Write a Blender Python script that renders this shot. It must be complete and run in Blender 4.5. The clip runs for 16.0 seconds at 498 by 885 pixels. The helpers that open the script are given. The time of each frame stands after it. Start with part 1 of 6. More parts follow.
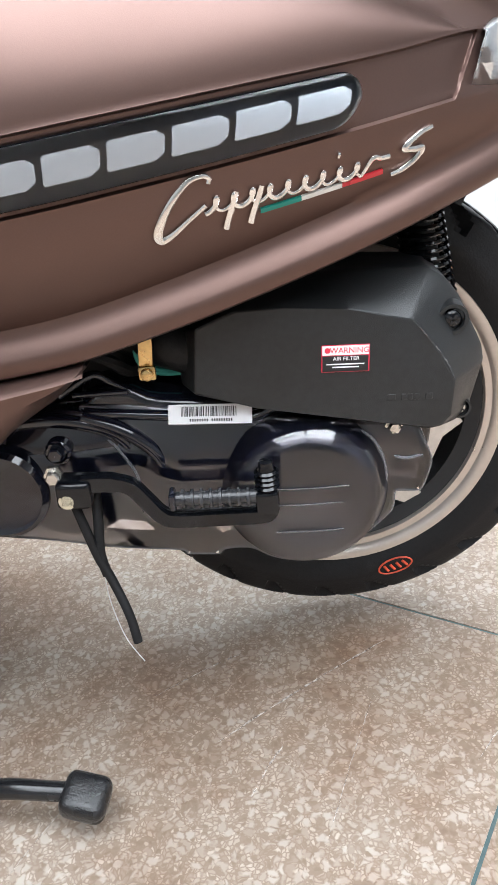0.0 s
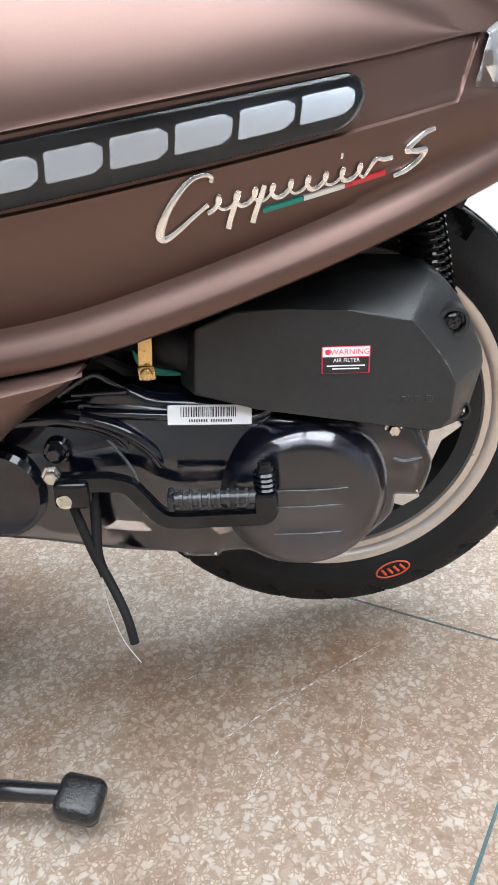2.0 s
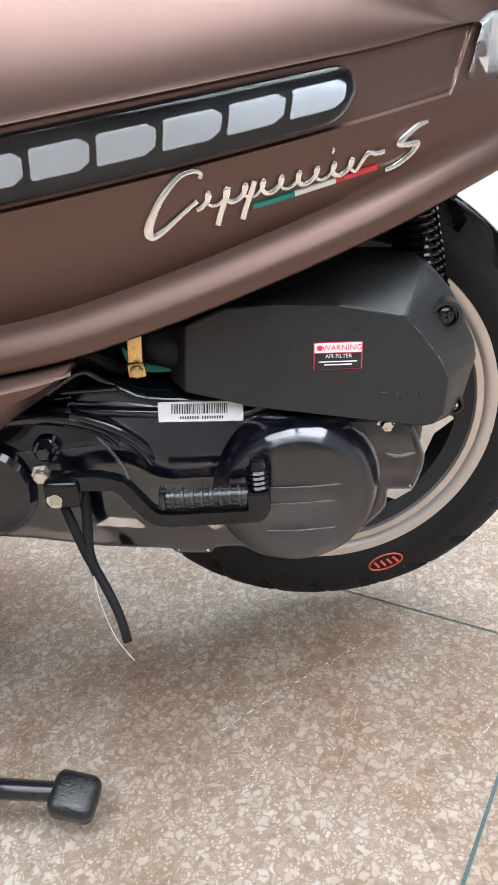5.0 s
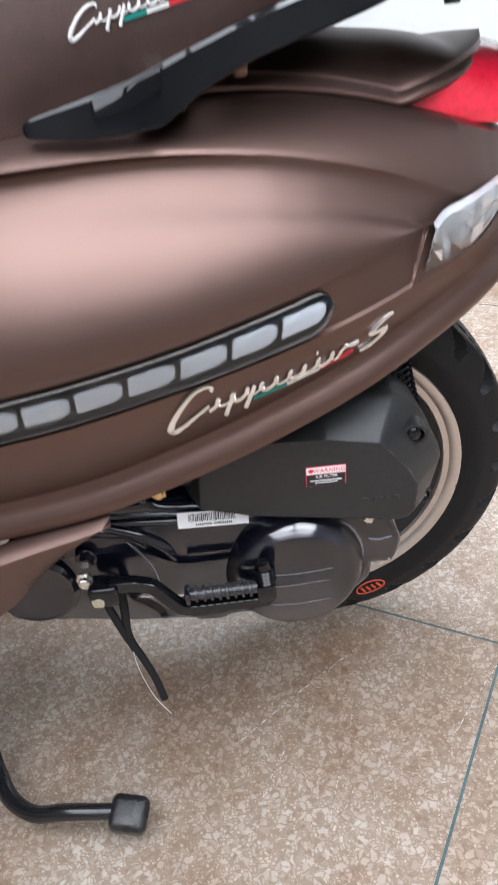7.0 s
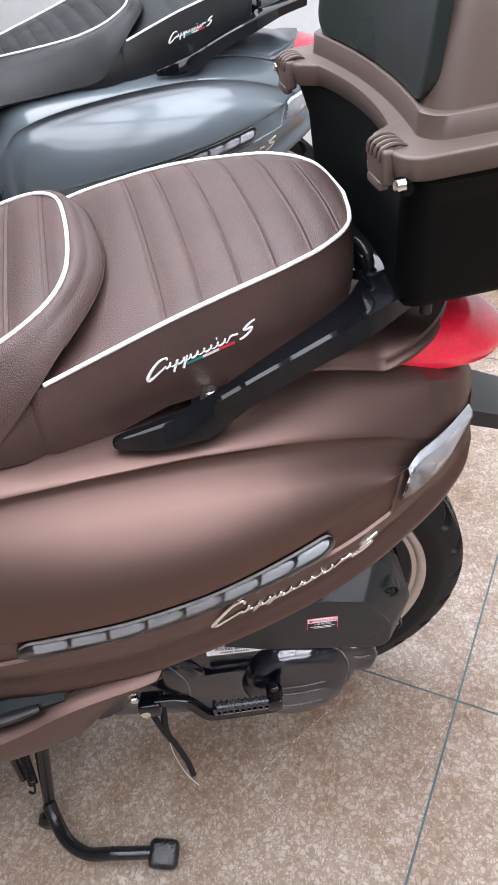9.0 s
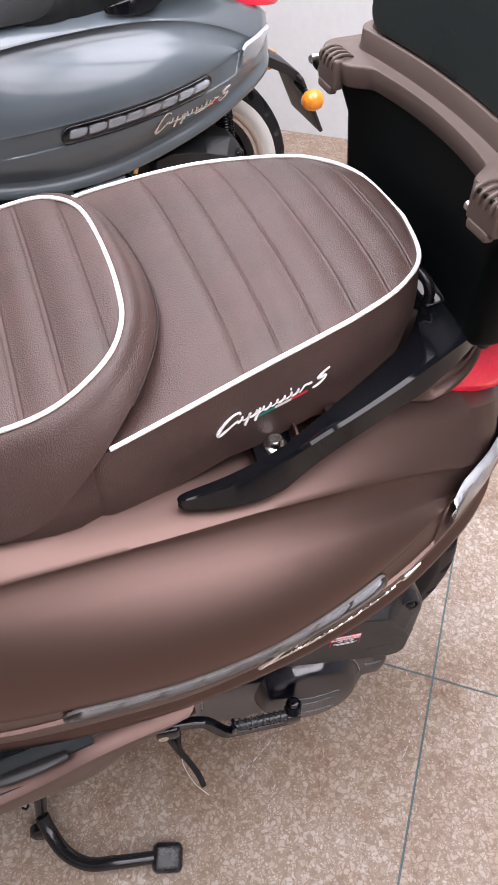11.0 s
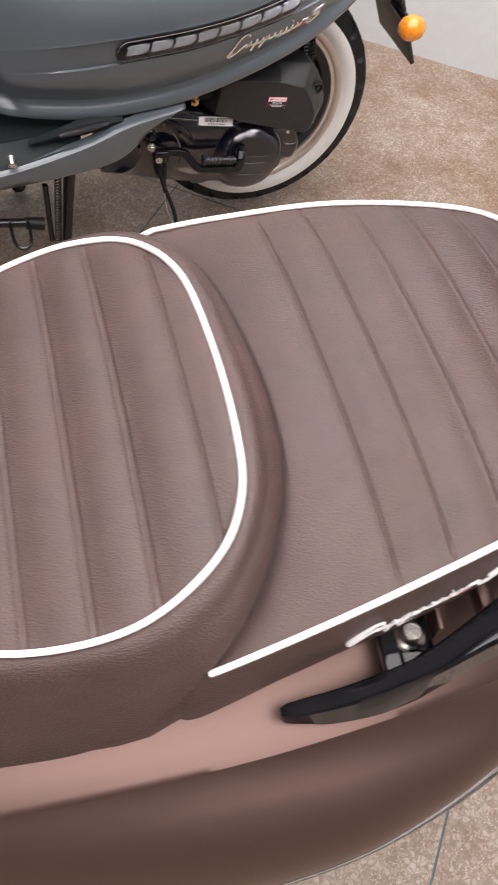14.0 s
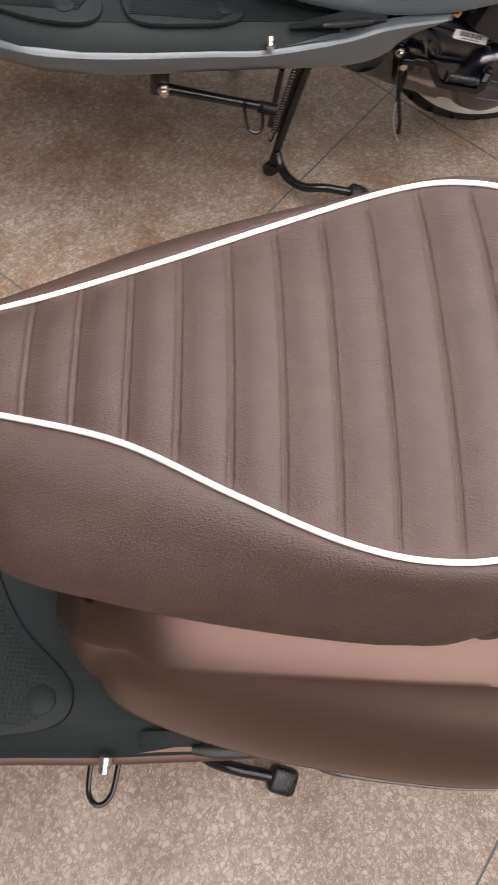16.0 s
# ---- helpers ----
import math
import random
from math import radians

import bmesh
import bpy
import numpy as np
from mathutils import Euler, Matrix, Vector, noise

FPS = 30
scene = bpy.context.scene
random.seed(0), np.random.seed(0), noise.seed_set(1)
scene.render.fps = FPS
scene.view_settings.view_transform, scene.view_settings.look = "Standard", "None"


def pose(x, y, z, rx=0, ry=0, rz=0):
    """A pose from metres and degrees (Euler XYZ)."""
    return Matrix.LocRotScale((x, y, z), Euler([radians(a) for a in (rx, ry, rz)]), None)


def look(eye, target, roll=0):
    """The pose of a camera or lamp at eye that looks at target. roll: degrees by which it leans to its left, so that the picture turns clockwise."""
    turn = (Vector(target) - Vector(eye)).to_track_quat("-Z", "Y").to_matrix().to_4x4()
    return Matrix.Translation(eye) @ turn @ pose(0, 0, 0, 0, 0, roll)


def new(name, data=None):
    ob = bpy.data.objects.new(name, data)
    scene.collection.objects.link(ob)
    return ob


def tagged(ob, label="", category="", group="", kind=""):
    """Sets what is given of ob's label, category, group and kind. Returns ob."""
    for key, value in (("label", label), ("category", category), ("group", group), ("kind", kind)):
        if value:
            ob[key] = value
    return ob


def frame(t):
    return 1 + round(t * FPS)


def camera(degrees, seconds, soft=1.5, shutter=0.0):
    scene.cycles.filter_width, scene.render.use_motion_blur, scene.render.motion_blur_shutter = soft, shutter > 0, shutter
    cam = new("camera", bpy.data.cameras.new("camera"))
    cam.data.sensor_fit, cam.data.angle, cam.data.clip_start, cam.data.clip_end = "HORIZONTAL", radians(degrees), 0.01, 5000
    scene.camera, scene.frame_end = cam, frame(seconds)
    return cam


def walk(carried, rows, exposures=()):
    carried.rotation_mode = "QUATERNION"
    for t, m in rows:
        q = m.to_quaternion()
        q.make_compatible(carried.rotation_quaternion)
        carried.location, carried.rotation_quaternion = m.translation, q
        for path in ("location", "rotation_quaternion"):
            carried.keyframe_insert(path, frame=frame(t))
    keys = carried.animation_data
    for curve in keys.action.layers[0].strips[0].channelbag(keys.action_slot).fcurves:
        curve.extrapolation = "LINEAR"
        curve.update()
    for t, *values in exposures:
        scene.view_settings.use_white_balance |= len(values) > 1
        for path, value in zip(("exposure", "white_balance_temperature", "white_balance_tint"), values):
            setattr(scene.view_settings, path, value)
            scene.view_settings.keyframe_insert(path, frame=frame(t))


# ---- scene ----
cam = camera(35.8, 16.0, shutter=0.5)
PATH = [
    (0, (0.185, -0.769, 0.653), (0.113, 1.019, -0.241), -5.9),
    (0.5, (0.182, -0.771, 0.655), (0.117, 1.019, -0.235), -5.7),
    (1, (0.18, -0.768, 0.653), (0.113, 1.023, -0.234), -5.5),
    (1.5, (0.179, -0.765, 0.649), (0.117, 1.027, -0.237), -5.4),
    (2, (0.182, -0.769, 0.649), (0.121, 1.025, -0.233), -5.2),
    (2.5, (0.176, -0.769, 0.654), (0.111, 1.025, -0.227), -5.1),
    (3, (0.176, -0.766, 0.651), (0.115, 1.029, -0.229), -5.0),
    (3.5, (0.167, -0.766, 0.652), (0.102, 1.028, -0.229), -4.8),
    (4, (0.183, -0.766, 0.648), (0.122, 1.028, -0.233), -5.0),
    (4.2, (0.184, -0.763, 0.649), (0.131, 1.026, -0.243), -5.1),
    (6.3, (0.179, -0.755, 0.734), (0.157, 0.985, -0.252), -6.2),
    (6.5, (0.186, -0.743, 0.789), (0.156, 0.933, -0.302), -7.5),
    (7, (0.183, -0.764, 0.89), (0.168, 0.873, -0.259), -8.6),
    (7.5, (0.167, -0.761, 0.997), (0.169, 0.843, -0.198), -8.6),
    (8, (0.172, -0.763, 1.102), (0.189, 0.833, -0.103), -8.3),
    (8.2, (0.173, -0.765, 1.14), (0.199, 0.823, -0.076), -8.1),
    (10.3, (0.092, -0.694, 1.287), (0.26, 0.701, -0.136), -1.9),
    (10.5, (0.066, -0.661, 1.29), (0.298, 0.718, -0.14), -0.9),
    (11, (0.021, -0.613, 1.305), (0.33, 0.712, -0.161), -0.1),
    (11.5, (0.023, -0.555, 1.316), (0.362, 0.718, -0.188), 1.4),
    (12, (0.083, -0.462, 1.296), (0.346, 0.742, -0.279), 3.1),
    (12.5, (0.118, -0.402, 1.29), (0.294, 0.776, -0.316), 2.6),
    (13, (0.0988, -0.3697, 1.2954), (0.2890, 0.7859, -0.3258), 4.01),
    (13.5, (0.0400, -0.3469, 1.3017), (0.3208, 0.7777, -0.3282), 6.64),
    (14, (-0.0286, -0.3167, 1.2943), (0.2755, 0.7719, -0.3556), 8.67),
    (14.5, (-0.0917, -0.3074, 1.3006), (0.1955, 0.7150, -0.3941), 11.03),
    (15, (-0.1545, -0.3141, 1.3238), (0.0904, 0.6476, -0.4126), 13.28),
    (15.5, (-0.2037, -0.3167, 1.3247), (0.0037, 0.5963, -0.4427), 15.48),
    (16, (-0.2375, -0.3188, 1.3242), (-0.0859, 0.5482, -0.4717), 16.94),
]
walk(cam, [(t, look(eye, target, roll)) for t, eye, target, roll in PATH], [(0.0, 0.31, 5900, 8), (4.2, 0.31, 5900, 8), (6.5, 0.06, 5900, 10), (8.2, -0.18, 5950, 13), (11.0, -0.38, 6300, 21), (13.0, -0.50, 6550, 20), (16.0, -0.68, 6850, 18)])

# ---------------------------------------------------------------- light
world = bpy.data.worlds.new("world")
scene.world = world
world.use_nodes = True
world.node_tree.nodes["Background"].inputs[0].default_value = (0.9, 0.95, 1.0, 1)
world.node_tree.nodes["Background"].inputs[1].default_value = 0.25

LAMPS = [(x, y) for y in (-2.95, -0.90, 1.15) for x in (-0.5, 1.5)]
LAMP_Z = 2.93
for lx, ly in LAMPS:
    lamp = bpy.data.lights.new("ceiling_lamp", "AREA")
    lamp.shape, lamp.size, lamp.size_y, lamp.energy = "RECTANGLE", 1.85, 1.85, {-2.95: 34, -0.90: 58, 1.15: 84}[ly]
    lamp.color = (0.96, 0.985, 1.0)
    lo = new("ceiling_lamp", lamp)
    lo.location = (lx, ly, LAMP_Z - 0.03)

# ---------------------------------------------------------------- materials
def mat(name, base, rough=0.5, metal=0.0, spec=0.5, coat=0.0, coat_rough=0.05, var=0.12, scale=6.0, fine=180.0,
        bump=0.0, bump_scale=300.0, rough_var=0.08, alpha=1.0, trans=0.0, emit=0.0, sheen=0.0):
    m = bpy.data.materials.new(name)
    m.use_nodes = True
    nt = m.node_tree
    b = nt.nodes["Principled BSDF"]
    b.inputs["Roughness"].default_value = rough
    b.inputs["Metallic"].default_value = metal
    b.inputs["Specular IOR Level"].default_value = spec
    b.inputs["Coat Weight"].default_value = coat
    b.inputs["Coat Roughness"].default_value = coat_rough
    b.inputs["Sheen Weight"].default_value = sheen
    b.inputs["Alpha"].default_value = alpha
    b.inputs["Transmission Weight"].default_value = trans
    co = nt.nodes.new("ShaderNodeTexCoord")
    n1 = nt.nodes.new("ShaderNodeTexNoise")
    n1.inputs["Scale"].default_value, n1.inputs["Detail"].default_value = scale, 5
    n2 = nt.nodes.new("ShaderNodeTexNoise")
    n2.inputs["Scale"].default_value, n2.inputs["Detail"].default_value = fine, 3
    for n in (n1, n2):
        nt.links.new(co.outputs["Object"], n.inputs["Vector"])
    mix = nt.nodes.new("ShaderNodeMath")
    mix.operation = "ADD"
    nt.links.new(n1.outputs["Fac"], mix.inputs[0])
    nt.links.new(n2.outputs["Fac"], mix.inputs[1])
    ramp = nt.nodes.new("ShaderNodeMapRange")
    ramp.inputs["From Min"].default_value, ramp.inputs["From Max"].default_value = 0.6, 1.4
    ramp.inputs["To Min"].default_value, ramp.inputs["To Max"].default_value = 1 - var, 1 + var
    nt.links.new(mix.outputs[0], ramp.inputs["Value"])
    mul = nt.nodes.new("ShaderNodeVectorMath")
    mul.operation = "SCALE"
    mul.inputs[0].default_value = base
    nt.links.new(ramp.outputs["Result"], mul.inputs["Scale"])
    nt.links.new(mul.outputs["Vector"], b.inputs["Base Color"])
    rr = nt.nodes.new("ShaderNodeMapRange")
    rr.inputs["From Min"].default_value, rr.inputs["From Max"].default_value = 0.3, 0.7
    rr.inputs["To Min"].default_value, rr.inputs["To Max"].default_value = max(0.02, rough - rough_var), min(1, rough + rough_var)
    nt.links.new(n1.outputs["Fac"], rr.inputs["Value"])
    nt.links.new(rr.outputs["Result"], b.inputs["Roughness"])
    if bump:
        n3 = nt.nodes.new("ShaderNodeTexNoise")
        n3.inputs["Scale"].default_value, n3.inputs["Detail"].default_value = bump_scale, 4
        nt.links.new(co.outputs["Object"], n3.inputs["Vector"])
        bp = nt.nodes.new("ShaderNodeBump")
        bp.inputs["Strength"].default_value, bp.inputs["Distance"].default_value = bump, 0.001
        nt.links.new(n3.outputs["Fac"], bp.inputs["Height"])
        nt.links.new(bp.outputs["Normal"], b.inputs["Normal"])
    if emit:
        b.inputs["Emission Color"].default_value = (1, 0.97, 0.93, 1)
        b.inputs["Emission Strength"].default_value = emit
    return m


def clear_mat(name, tint, gloss_rough=0.04, ior=1.4):
    m = bpy.data.materials.new(name)
    m.use_nodes = True
    nt = m.node_tree
    nt.nodes.remove(nt.nodes["Principled BSDF"])
    tr = nt.nodes.new("ShaderNodeBsdfRefraction")
    tr.inputs["Color"].default_value = (*tint, 1)
    tr.inputs["Roughness"].default_value, tr.inputs["IOR"].default_value = 0.3, 1.03
    gl = nt.nodes.new("ShaderNodeBsdfGlossy")
    gl.inputs["Roughness"].default_value = gloss_rough
    fr = nt.nodes.new("ShaderNodeFresnel")
    fr.inputs["IOR"].default_value = ior
    mx = nt.nodes.new("ShaderNodeMixShader")
    nt.links.new(fr.outputs[0], mx.inputs[0])
    nt.links.new(tr.outputs[0], mx.inputs[1])
    nt.links.new(gl.outputs[0], mx.inputs[2])
    nt.links.new(mx.outputs[0], nt.nodes["Material Output"].inputs["Surface"])
    return m


def leather_mat(name, base, shine=0.42):
    m = mat(name, base, rough=0.44, var=0.16, scale=11, fine=60, spec=0.45, rough_var=0.08, sheen=0.0)
    nt = m.node_tree
    b = nt.nodes["Principled BSDF"]
    co = nt.nodes.new("ShaderNodeTexCoord")
    # faded and rubbed patches, a few centimetres wide
    patch = nt.nodes.new("ShaderNodeTexNoise")
    patch.inputs["Scale"].default_value, patch.inputs["Detail"].default_value, patch.inputs["Roughness"].default_value = 16, 4, 0.6
    nt.links.new(co.outputs["Object"], patch.inputs["Vector"])
    fade = nt.nodes.new("ShaderNodeMapRange")
    fade.inputs["From Min"].default_value, fade.inputs["From Max"].default_value = 0.38, 0.62
    nt.links.new(patch.outputs["Fac"], fade.inputs["Value"])
    tone = nt.nodes.new("ShaderNodeMix")
    tone.data_type, tone.blend_type = "RGBA", "MULTIPLY"
    tone.inputs["B"].default_value = (0.86, 0.95, 0.93, 1)
    nt.links.new(fade.outputs["Result"], tone.inputs["Factor"])
    nt.links.new(b.inputs["Base Color"].links[0].from_socket, tone.inputs["A"])
    nt.links.new(tone.outputs["Result"], b.inputs["Base Color"])
    vo = nt.nodes.new("ShaderNodeTexVoronoi")
    vo.inputs["Scale"].default_value = 720
    no = nt.nodes.new("ShaderNodeTexNoise")
    no.inputs["Scale"].default_value, no.inputs["Detail"].default_value = 900, 2
    nt.links.new(co.outputs["Object"], vo.inputs["Vector"])
    nt.links.new(co.outputs["Object"], no.inputs["Vector"])
    ad = nt.nodes.new("ShaderNodeMath")
    ad.operation = "MULTIPLY_ADD"
    ad.inputs[1].default_value = 0.35
    nt.links.new(no.outputs["Fac"], ad.inputs[0])
    nt.links.new(vo.outputs["Distance"], ad.inputs[2])
    bp = nt.nodes.new("ShaderNodeBump")
    bp.inputs["Strength"].default_value, bp.inputs["Distance"].default_value = shine, 0.0012
    nt.links.new(ad.outputs[0], bp.inputs["Height"])
    nt.links.new(bp.outputs["Normal"], b.inputs["Normal"])
    return m


def terrazzo_mat():
    m = bpy.data.materials.new("terrazzo")
    m.use_nodes = True
    nt = m.node_tree
    b = nt.nodes["Principled BSDF"]
    geo = nt.nodes.new("ShaderNodeNewGeometry")
    n0 = nt.nodes.new("ShaderNodeTexNoise")
    n0.inputs["Scale"].default_value, n0.inputs["Detail"].default_value = 45, 3
    warp = nt.nodes.new("ShaderNodeVectorMath")
    warp.operation = "MULTIPLY_ADD"
    warp.inputs[1].default_value = (0.018, 0.018, 0.018)
    nt.links.new(geo.outputs["Position"], n0.inputs["Vector"])
    nt.links.new(n0.outputs["Color"], warp.inputs[0])
    nt.links.new(geo.outputs["Position"], warp.inputs[2])

    def chips(scale, lo, hi):
        vo = nt.nodes.new("ShaderNodeTexVoronoi")
        vo.feature = "DISTANCE_TO_EDGE"
        vo.inputs["Scale"].default_value = scale
        nt.links.new(warp.outputs["Vector"], vo.inputs["Vector"])
        vc = nt.nodes.new("ShaderNodeTexVoronoi")
        vc.inputs["Scale"].default_value = scale
        nt.links.new(warp.outputs["Vector"], vc.inputs["Vector"])
        e = nt.nodes.new("ShaderNodeMapRange")
        e.inputs["From Min"].default_value, e.inputs["From Max"].default_value = lo, hi
        nt.links.new(vo.outputs["Distance"], e.inputs["Value"])
        sep = nt.nodes.new("ShaderNodeSeparateColor")
        nt.links.new(vc.outputs["Color"], sep.inputs[0])
        return e.outputs["Result"], sep

    big, bigc = chips(112, 0.02, 0.22)
    small, smallc = chips(230, 0.02, 0.26)
    cr = nt.nodes.new("ShaderNodeValToRGB")
    els = cr.color_ramp.elements
    els[0].position, els[0].color = 0.0, (0.35, 0.298, 0.252, 1)
    els[1].position, els[1].color = 1.0, (0.385, 0.340, 0.296, 1)
    for p, c in ((0.25, (0.395, 0.345, 0.297, 1)), (0.5, (0.285, 0.230, 0.184, 1)), (0.75, (0.42, 0.372, 0.326, 1))):
        el = els.new(p)
        el.color = c
    nt.links.new(bigc.outputs["Red"], cr.inputs[0])
    cs = nt.nodes.new("ShaderNodeValToRGB")
    els = cs.color_ramp.elements
    els[0].position, els[0].color = 0.0, (0.20, 0.148, 0.108, 1)
    els[1].position, els[1].color = 1.0, (0.46, 0.395, 0.335, 1)
    nt.links.new(smallc.outputs["Green"], cs.inputs[0])
    cement = nt.nodes.new("ShaderNodeMix")
    cement.data_type = "RGBA"
    cement.inputs["A"].default_value = (0.240, 0.185, 0.142, 1)
    nt.links.new(small, cement.inputs["Factor"])
    nt.links.new(cs.outputs[0], cement.inputs["B"])
    # only some cells hold a large chip
    gate = nt.nodes.new("ShaderNodeMath")
    gate.operation = "GREATER_THAN"
    gate.inputs[1].default_value = 0.46
    nt.links.new(bigc.outputs["Blue"], gate.inputs[0])
    gm = nt.nodes.new("ShaderNodeMath")
    gm.operation = "MULTIPLY"
    nt.links.new(gate.outputs[0], gm.inputs[0])
    nt.links.new(big, gm.inputs[1])
    top = nt.nodes.new("ShaderNodeMix")
    top.data_type = "RGBA"
    nt.links.new(gm.outputs[0], top.inputs["Factor"])
    nt.links.new(cement.outputs["Result"], top.inputs["A"])
    nt.links.new(cr.outputs[0], top.inputs["B"])
    # stains: large soft brown patches
    st = nt.nodes.new("ShaderNodeTexNoise")
    st.inputs["Scale"].default_value, st.inputs["Detail"].default_value, st.inputs["Roughness"].default_value = 3.4, 7, 0.62
    nt.links.new(geo.outputs["Position"], st.inputs["Vector"])
    sr = nt.nodes.new("ShaderNodeMapRange")
    sr.inputs["From Min"].default_value, sr.inputs["From Max"].default_value = 0.42, 0.68
    sr.inputs["To Min"].default_value, sr.inputs["To Max"].default_value = 0.0, 0.8
    nt.links.new(st.outputs["Fac"], sr.inputs["Value"])
    stain = nt.nodes.new("ShaderNodeMix")
    stain.data_type, stain.blend_type = "RGBA", "MULTIPLY"
    stain.inputs["B"].default_value = (0.70, 0.60, 0.51, 1)
    nt.links.new(sr.outputs["Result"], stain.inputs["Factor"])
    nt.links.new(top.outputs["Result"], stain.inputs["A"])
    # rusty marks, smaller and stronger
    s2 = nt.nodes.new("ShaderNodeTexNoise")
    s2.inputs["Scale"].default_value, s2.inputs["Detail"].default_value, s2.inputs["Roughness"].default_value = 5.5, 8, 0.7
    nt.links.new(geo.outputs["Position"], s2.inputs["Vector"])
    r2 = nt.nodes.new("ShaderNodeMapRange")
    r2.inputs["From Min"].default_value, r2.inputs["From Max"].default_value = 0.47, 0.70
    r2.inputs["To Min"].default_value, r2.inputs["To Max"].default_value = 0.0, 0.8
    # dirtier towards the wall and under the far end of the row
    sep = nt.nodes.new("ShaderNodeSeparateXYZ")
    nt.links.new(geo.outputs["Position"], sep.inputs[0])
    total = s2.outputs["Fac"]
    for axis, lo, hi, amount in (("Y", 0.25, 0.7, 0.050), ("X", -0.1, -0.5, 0.050)):
        mr = nt.nodes.new("ShaderNodeMapRange")
        mr.inputs["From Min"].default_value, mr.inputs["From Max"].default_value = lo, hi
        mr.inputs["To Max"].default_value = amount
        nt.links.new(sep.outputs[axis], mr.inputs["Value"])
        ad = nt.nodes.new("ShaderNodeMath")
        nt.links.new(total, ad.inputs[0])
        nt.links.new(mr.outputs["Result"], ad.inputs[1])
        total = ad.outputs[0]
    nt.links.new(total, r2.inputs["Value"])
    rust = nt.nodes.new("ShaderNodeMix")
    rust.data_type, rust.blend_type = "RGBA", "MULTIPLY"
    rust.inputs["B"].default_value = (0.64, 0.47, 0.35, 1)
    nt.links.new(r2.outputs["Result"], rust.inputs["Factor"])
    nt.links.new(stain.outputs["Result"], rust.inputs["A"])
    nt.links.new(rust.outputs["Result"], b.inputs["Base Color"])
    ro = nt.nodes.new("ShaderNodeMapRange")
    ro.inputs["To Min"].default_value, ro.inputs["To Max"].default_value = 0.28, 0.5
    nt.links.new(st.outputs["Fac"], ro.inputs["Value"])
    nt.links.new(ro.outputs["Result"], b.inputs["Roughness"])
    b.inputs["Specular IOR Level"].default_value = 0.4
    return m


BROWN = mat("satin_brown_paint", (0.138, 0.085, 0.071), coat=0.30, coat_rough=0.42, rough=0.47, metal=0.95, spec=0.5, var=0.05, scale=3, fine=900, bump=0.05, bump_scale=1500, rough_var=0.03)
GREY = mat("gloss_grey_paint", (0.087, 0.107, 0.121), spec=0.3, rough=0.40, metal=0.10, coat=0.9, coat_rough=0.14, var=0.05, scale=4, fine=600, rough_var=0.03)
BLACK_GLOSS = mat("gloss_black_plastic", (0.004, 0.0045, 0.006), spec=0.42, rough=0.06, var=0.2, scale=12, rough_var=0.04)
AIRBOX = mat("grained_black_plastic", (0.018, 0.019, 0.020), spec=0.42, rough=0.40, var=0.25, scale=16, bump=0.3, bump_scale=1200, rough_var=0.12)
BLACK_SATIN = mat("satin_black_plastic", (0.014, 0.014, 0.015), rough=0.48, var=0.2, scale=10, bump=0.25, bump_scale=900)
CASE_BLACK = mat("black_box_plastic", (0.003, 0.004, 0.004), spec=0.06, rough=0.48, var=0.2, scale=8, bump=0.25, bump_scale=1100)
ENGINE = mat("glossy_black_engine_paint", (0.007, 0.008, 0.015), spec=0.5, rough=0.11, coat=0.5, var=0.25, scale=20, rough_var=0.06, fine=60)
RUBBER = mat("tyre_rubber", (0.009, 0.009, 0.010), spec=0.25, rough=0.5, var=0.3, scale=14, fine=220, bump=0.35, bump_scale=420)
TUBE = mat("gloss_black_tube_paint", (0.010, 0.010, 0.011), rough=0.2, var=0.25, scale=30, rough_var=0.08, bump=0.1, bump_scale=350)
CHROME = mat("chrome", (0.85, 0.84, 0.82), rough=0.14, metal=1.0, var=0.06, scale=30)
STEEL = mat("zinc_steel", (0.62, 0.60, 0.56), rough=0.28, metal=1.0, var=0.15, scale=60)
GOLD = mat("yellow_zinc_steel", (0.72, 0.50, 0.22), rough=0.28, metal=1.0, var=0.2, scale=60)
RIM = mat("champagne_rim", (0.58, 0.52, 0.47), rough=0.34, metal=0.75, var=0.06, scale=18)
ALU = mat("cast_aluminium", (0.66, 0.65, 0.63), rough=0.38, metal=0.85, var=0.12, scale=40, bump=0.2, bump_scale=500)
WHITEWALL = mat("white_wall_rubber", (0.66, 0.66, 0.63), rough=0.55, var=0.06, scale=12)
SEAT = leather_mat("brown_seat_leather", (0.064, 0.0355, 0.0305), shine=0.40)
SEAT_BLACK = leather_mat("black_seat_leather", (0.008, 0.009, 0.010))
PIPING = mat("white_vinyl_piping", (0.80, 0.78, 0.75), rough=0.38, var=0.05, scale=30)
LED_BED = mat("black_led_bed", (0.004, 0.005, 0.008), spec=0.15, rough=0.3, var=0.2, scale=40)
LED_LENS = clear_mat("thin_clear_lens", (0.94, 0.95, 0.97), 0.03, 1.5)
LED_CELL = mat("milky_led_cell", (0.56, 0.59, 0.62), rough=0.3, var=0.04, scale=40)
CLEAR = clear_mat("clear_lens", (0.94, 0.95, 0.96), 0.07, 1.6)
EDGE_CLEAR = mat("clear_plastic_edge", (0.12, 0.12, 0.13), rough=0.12, var=0.1, coat=0.8)
SHROUD = clear_mat("smoke_clear_shroud", (0.86, 0.83, 0.87), 0.05, 1.9)
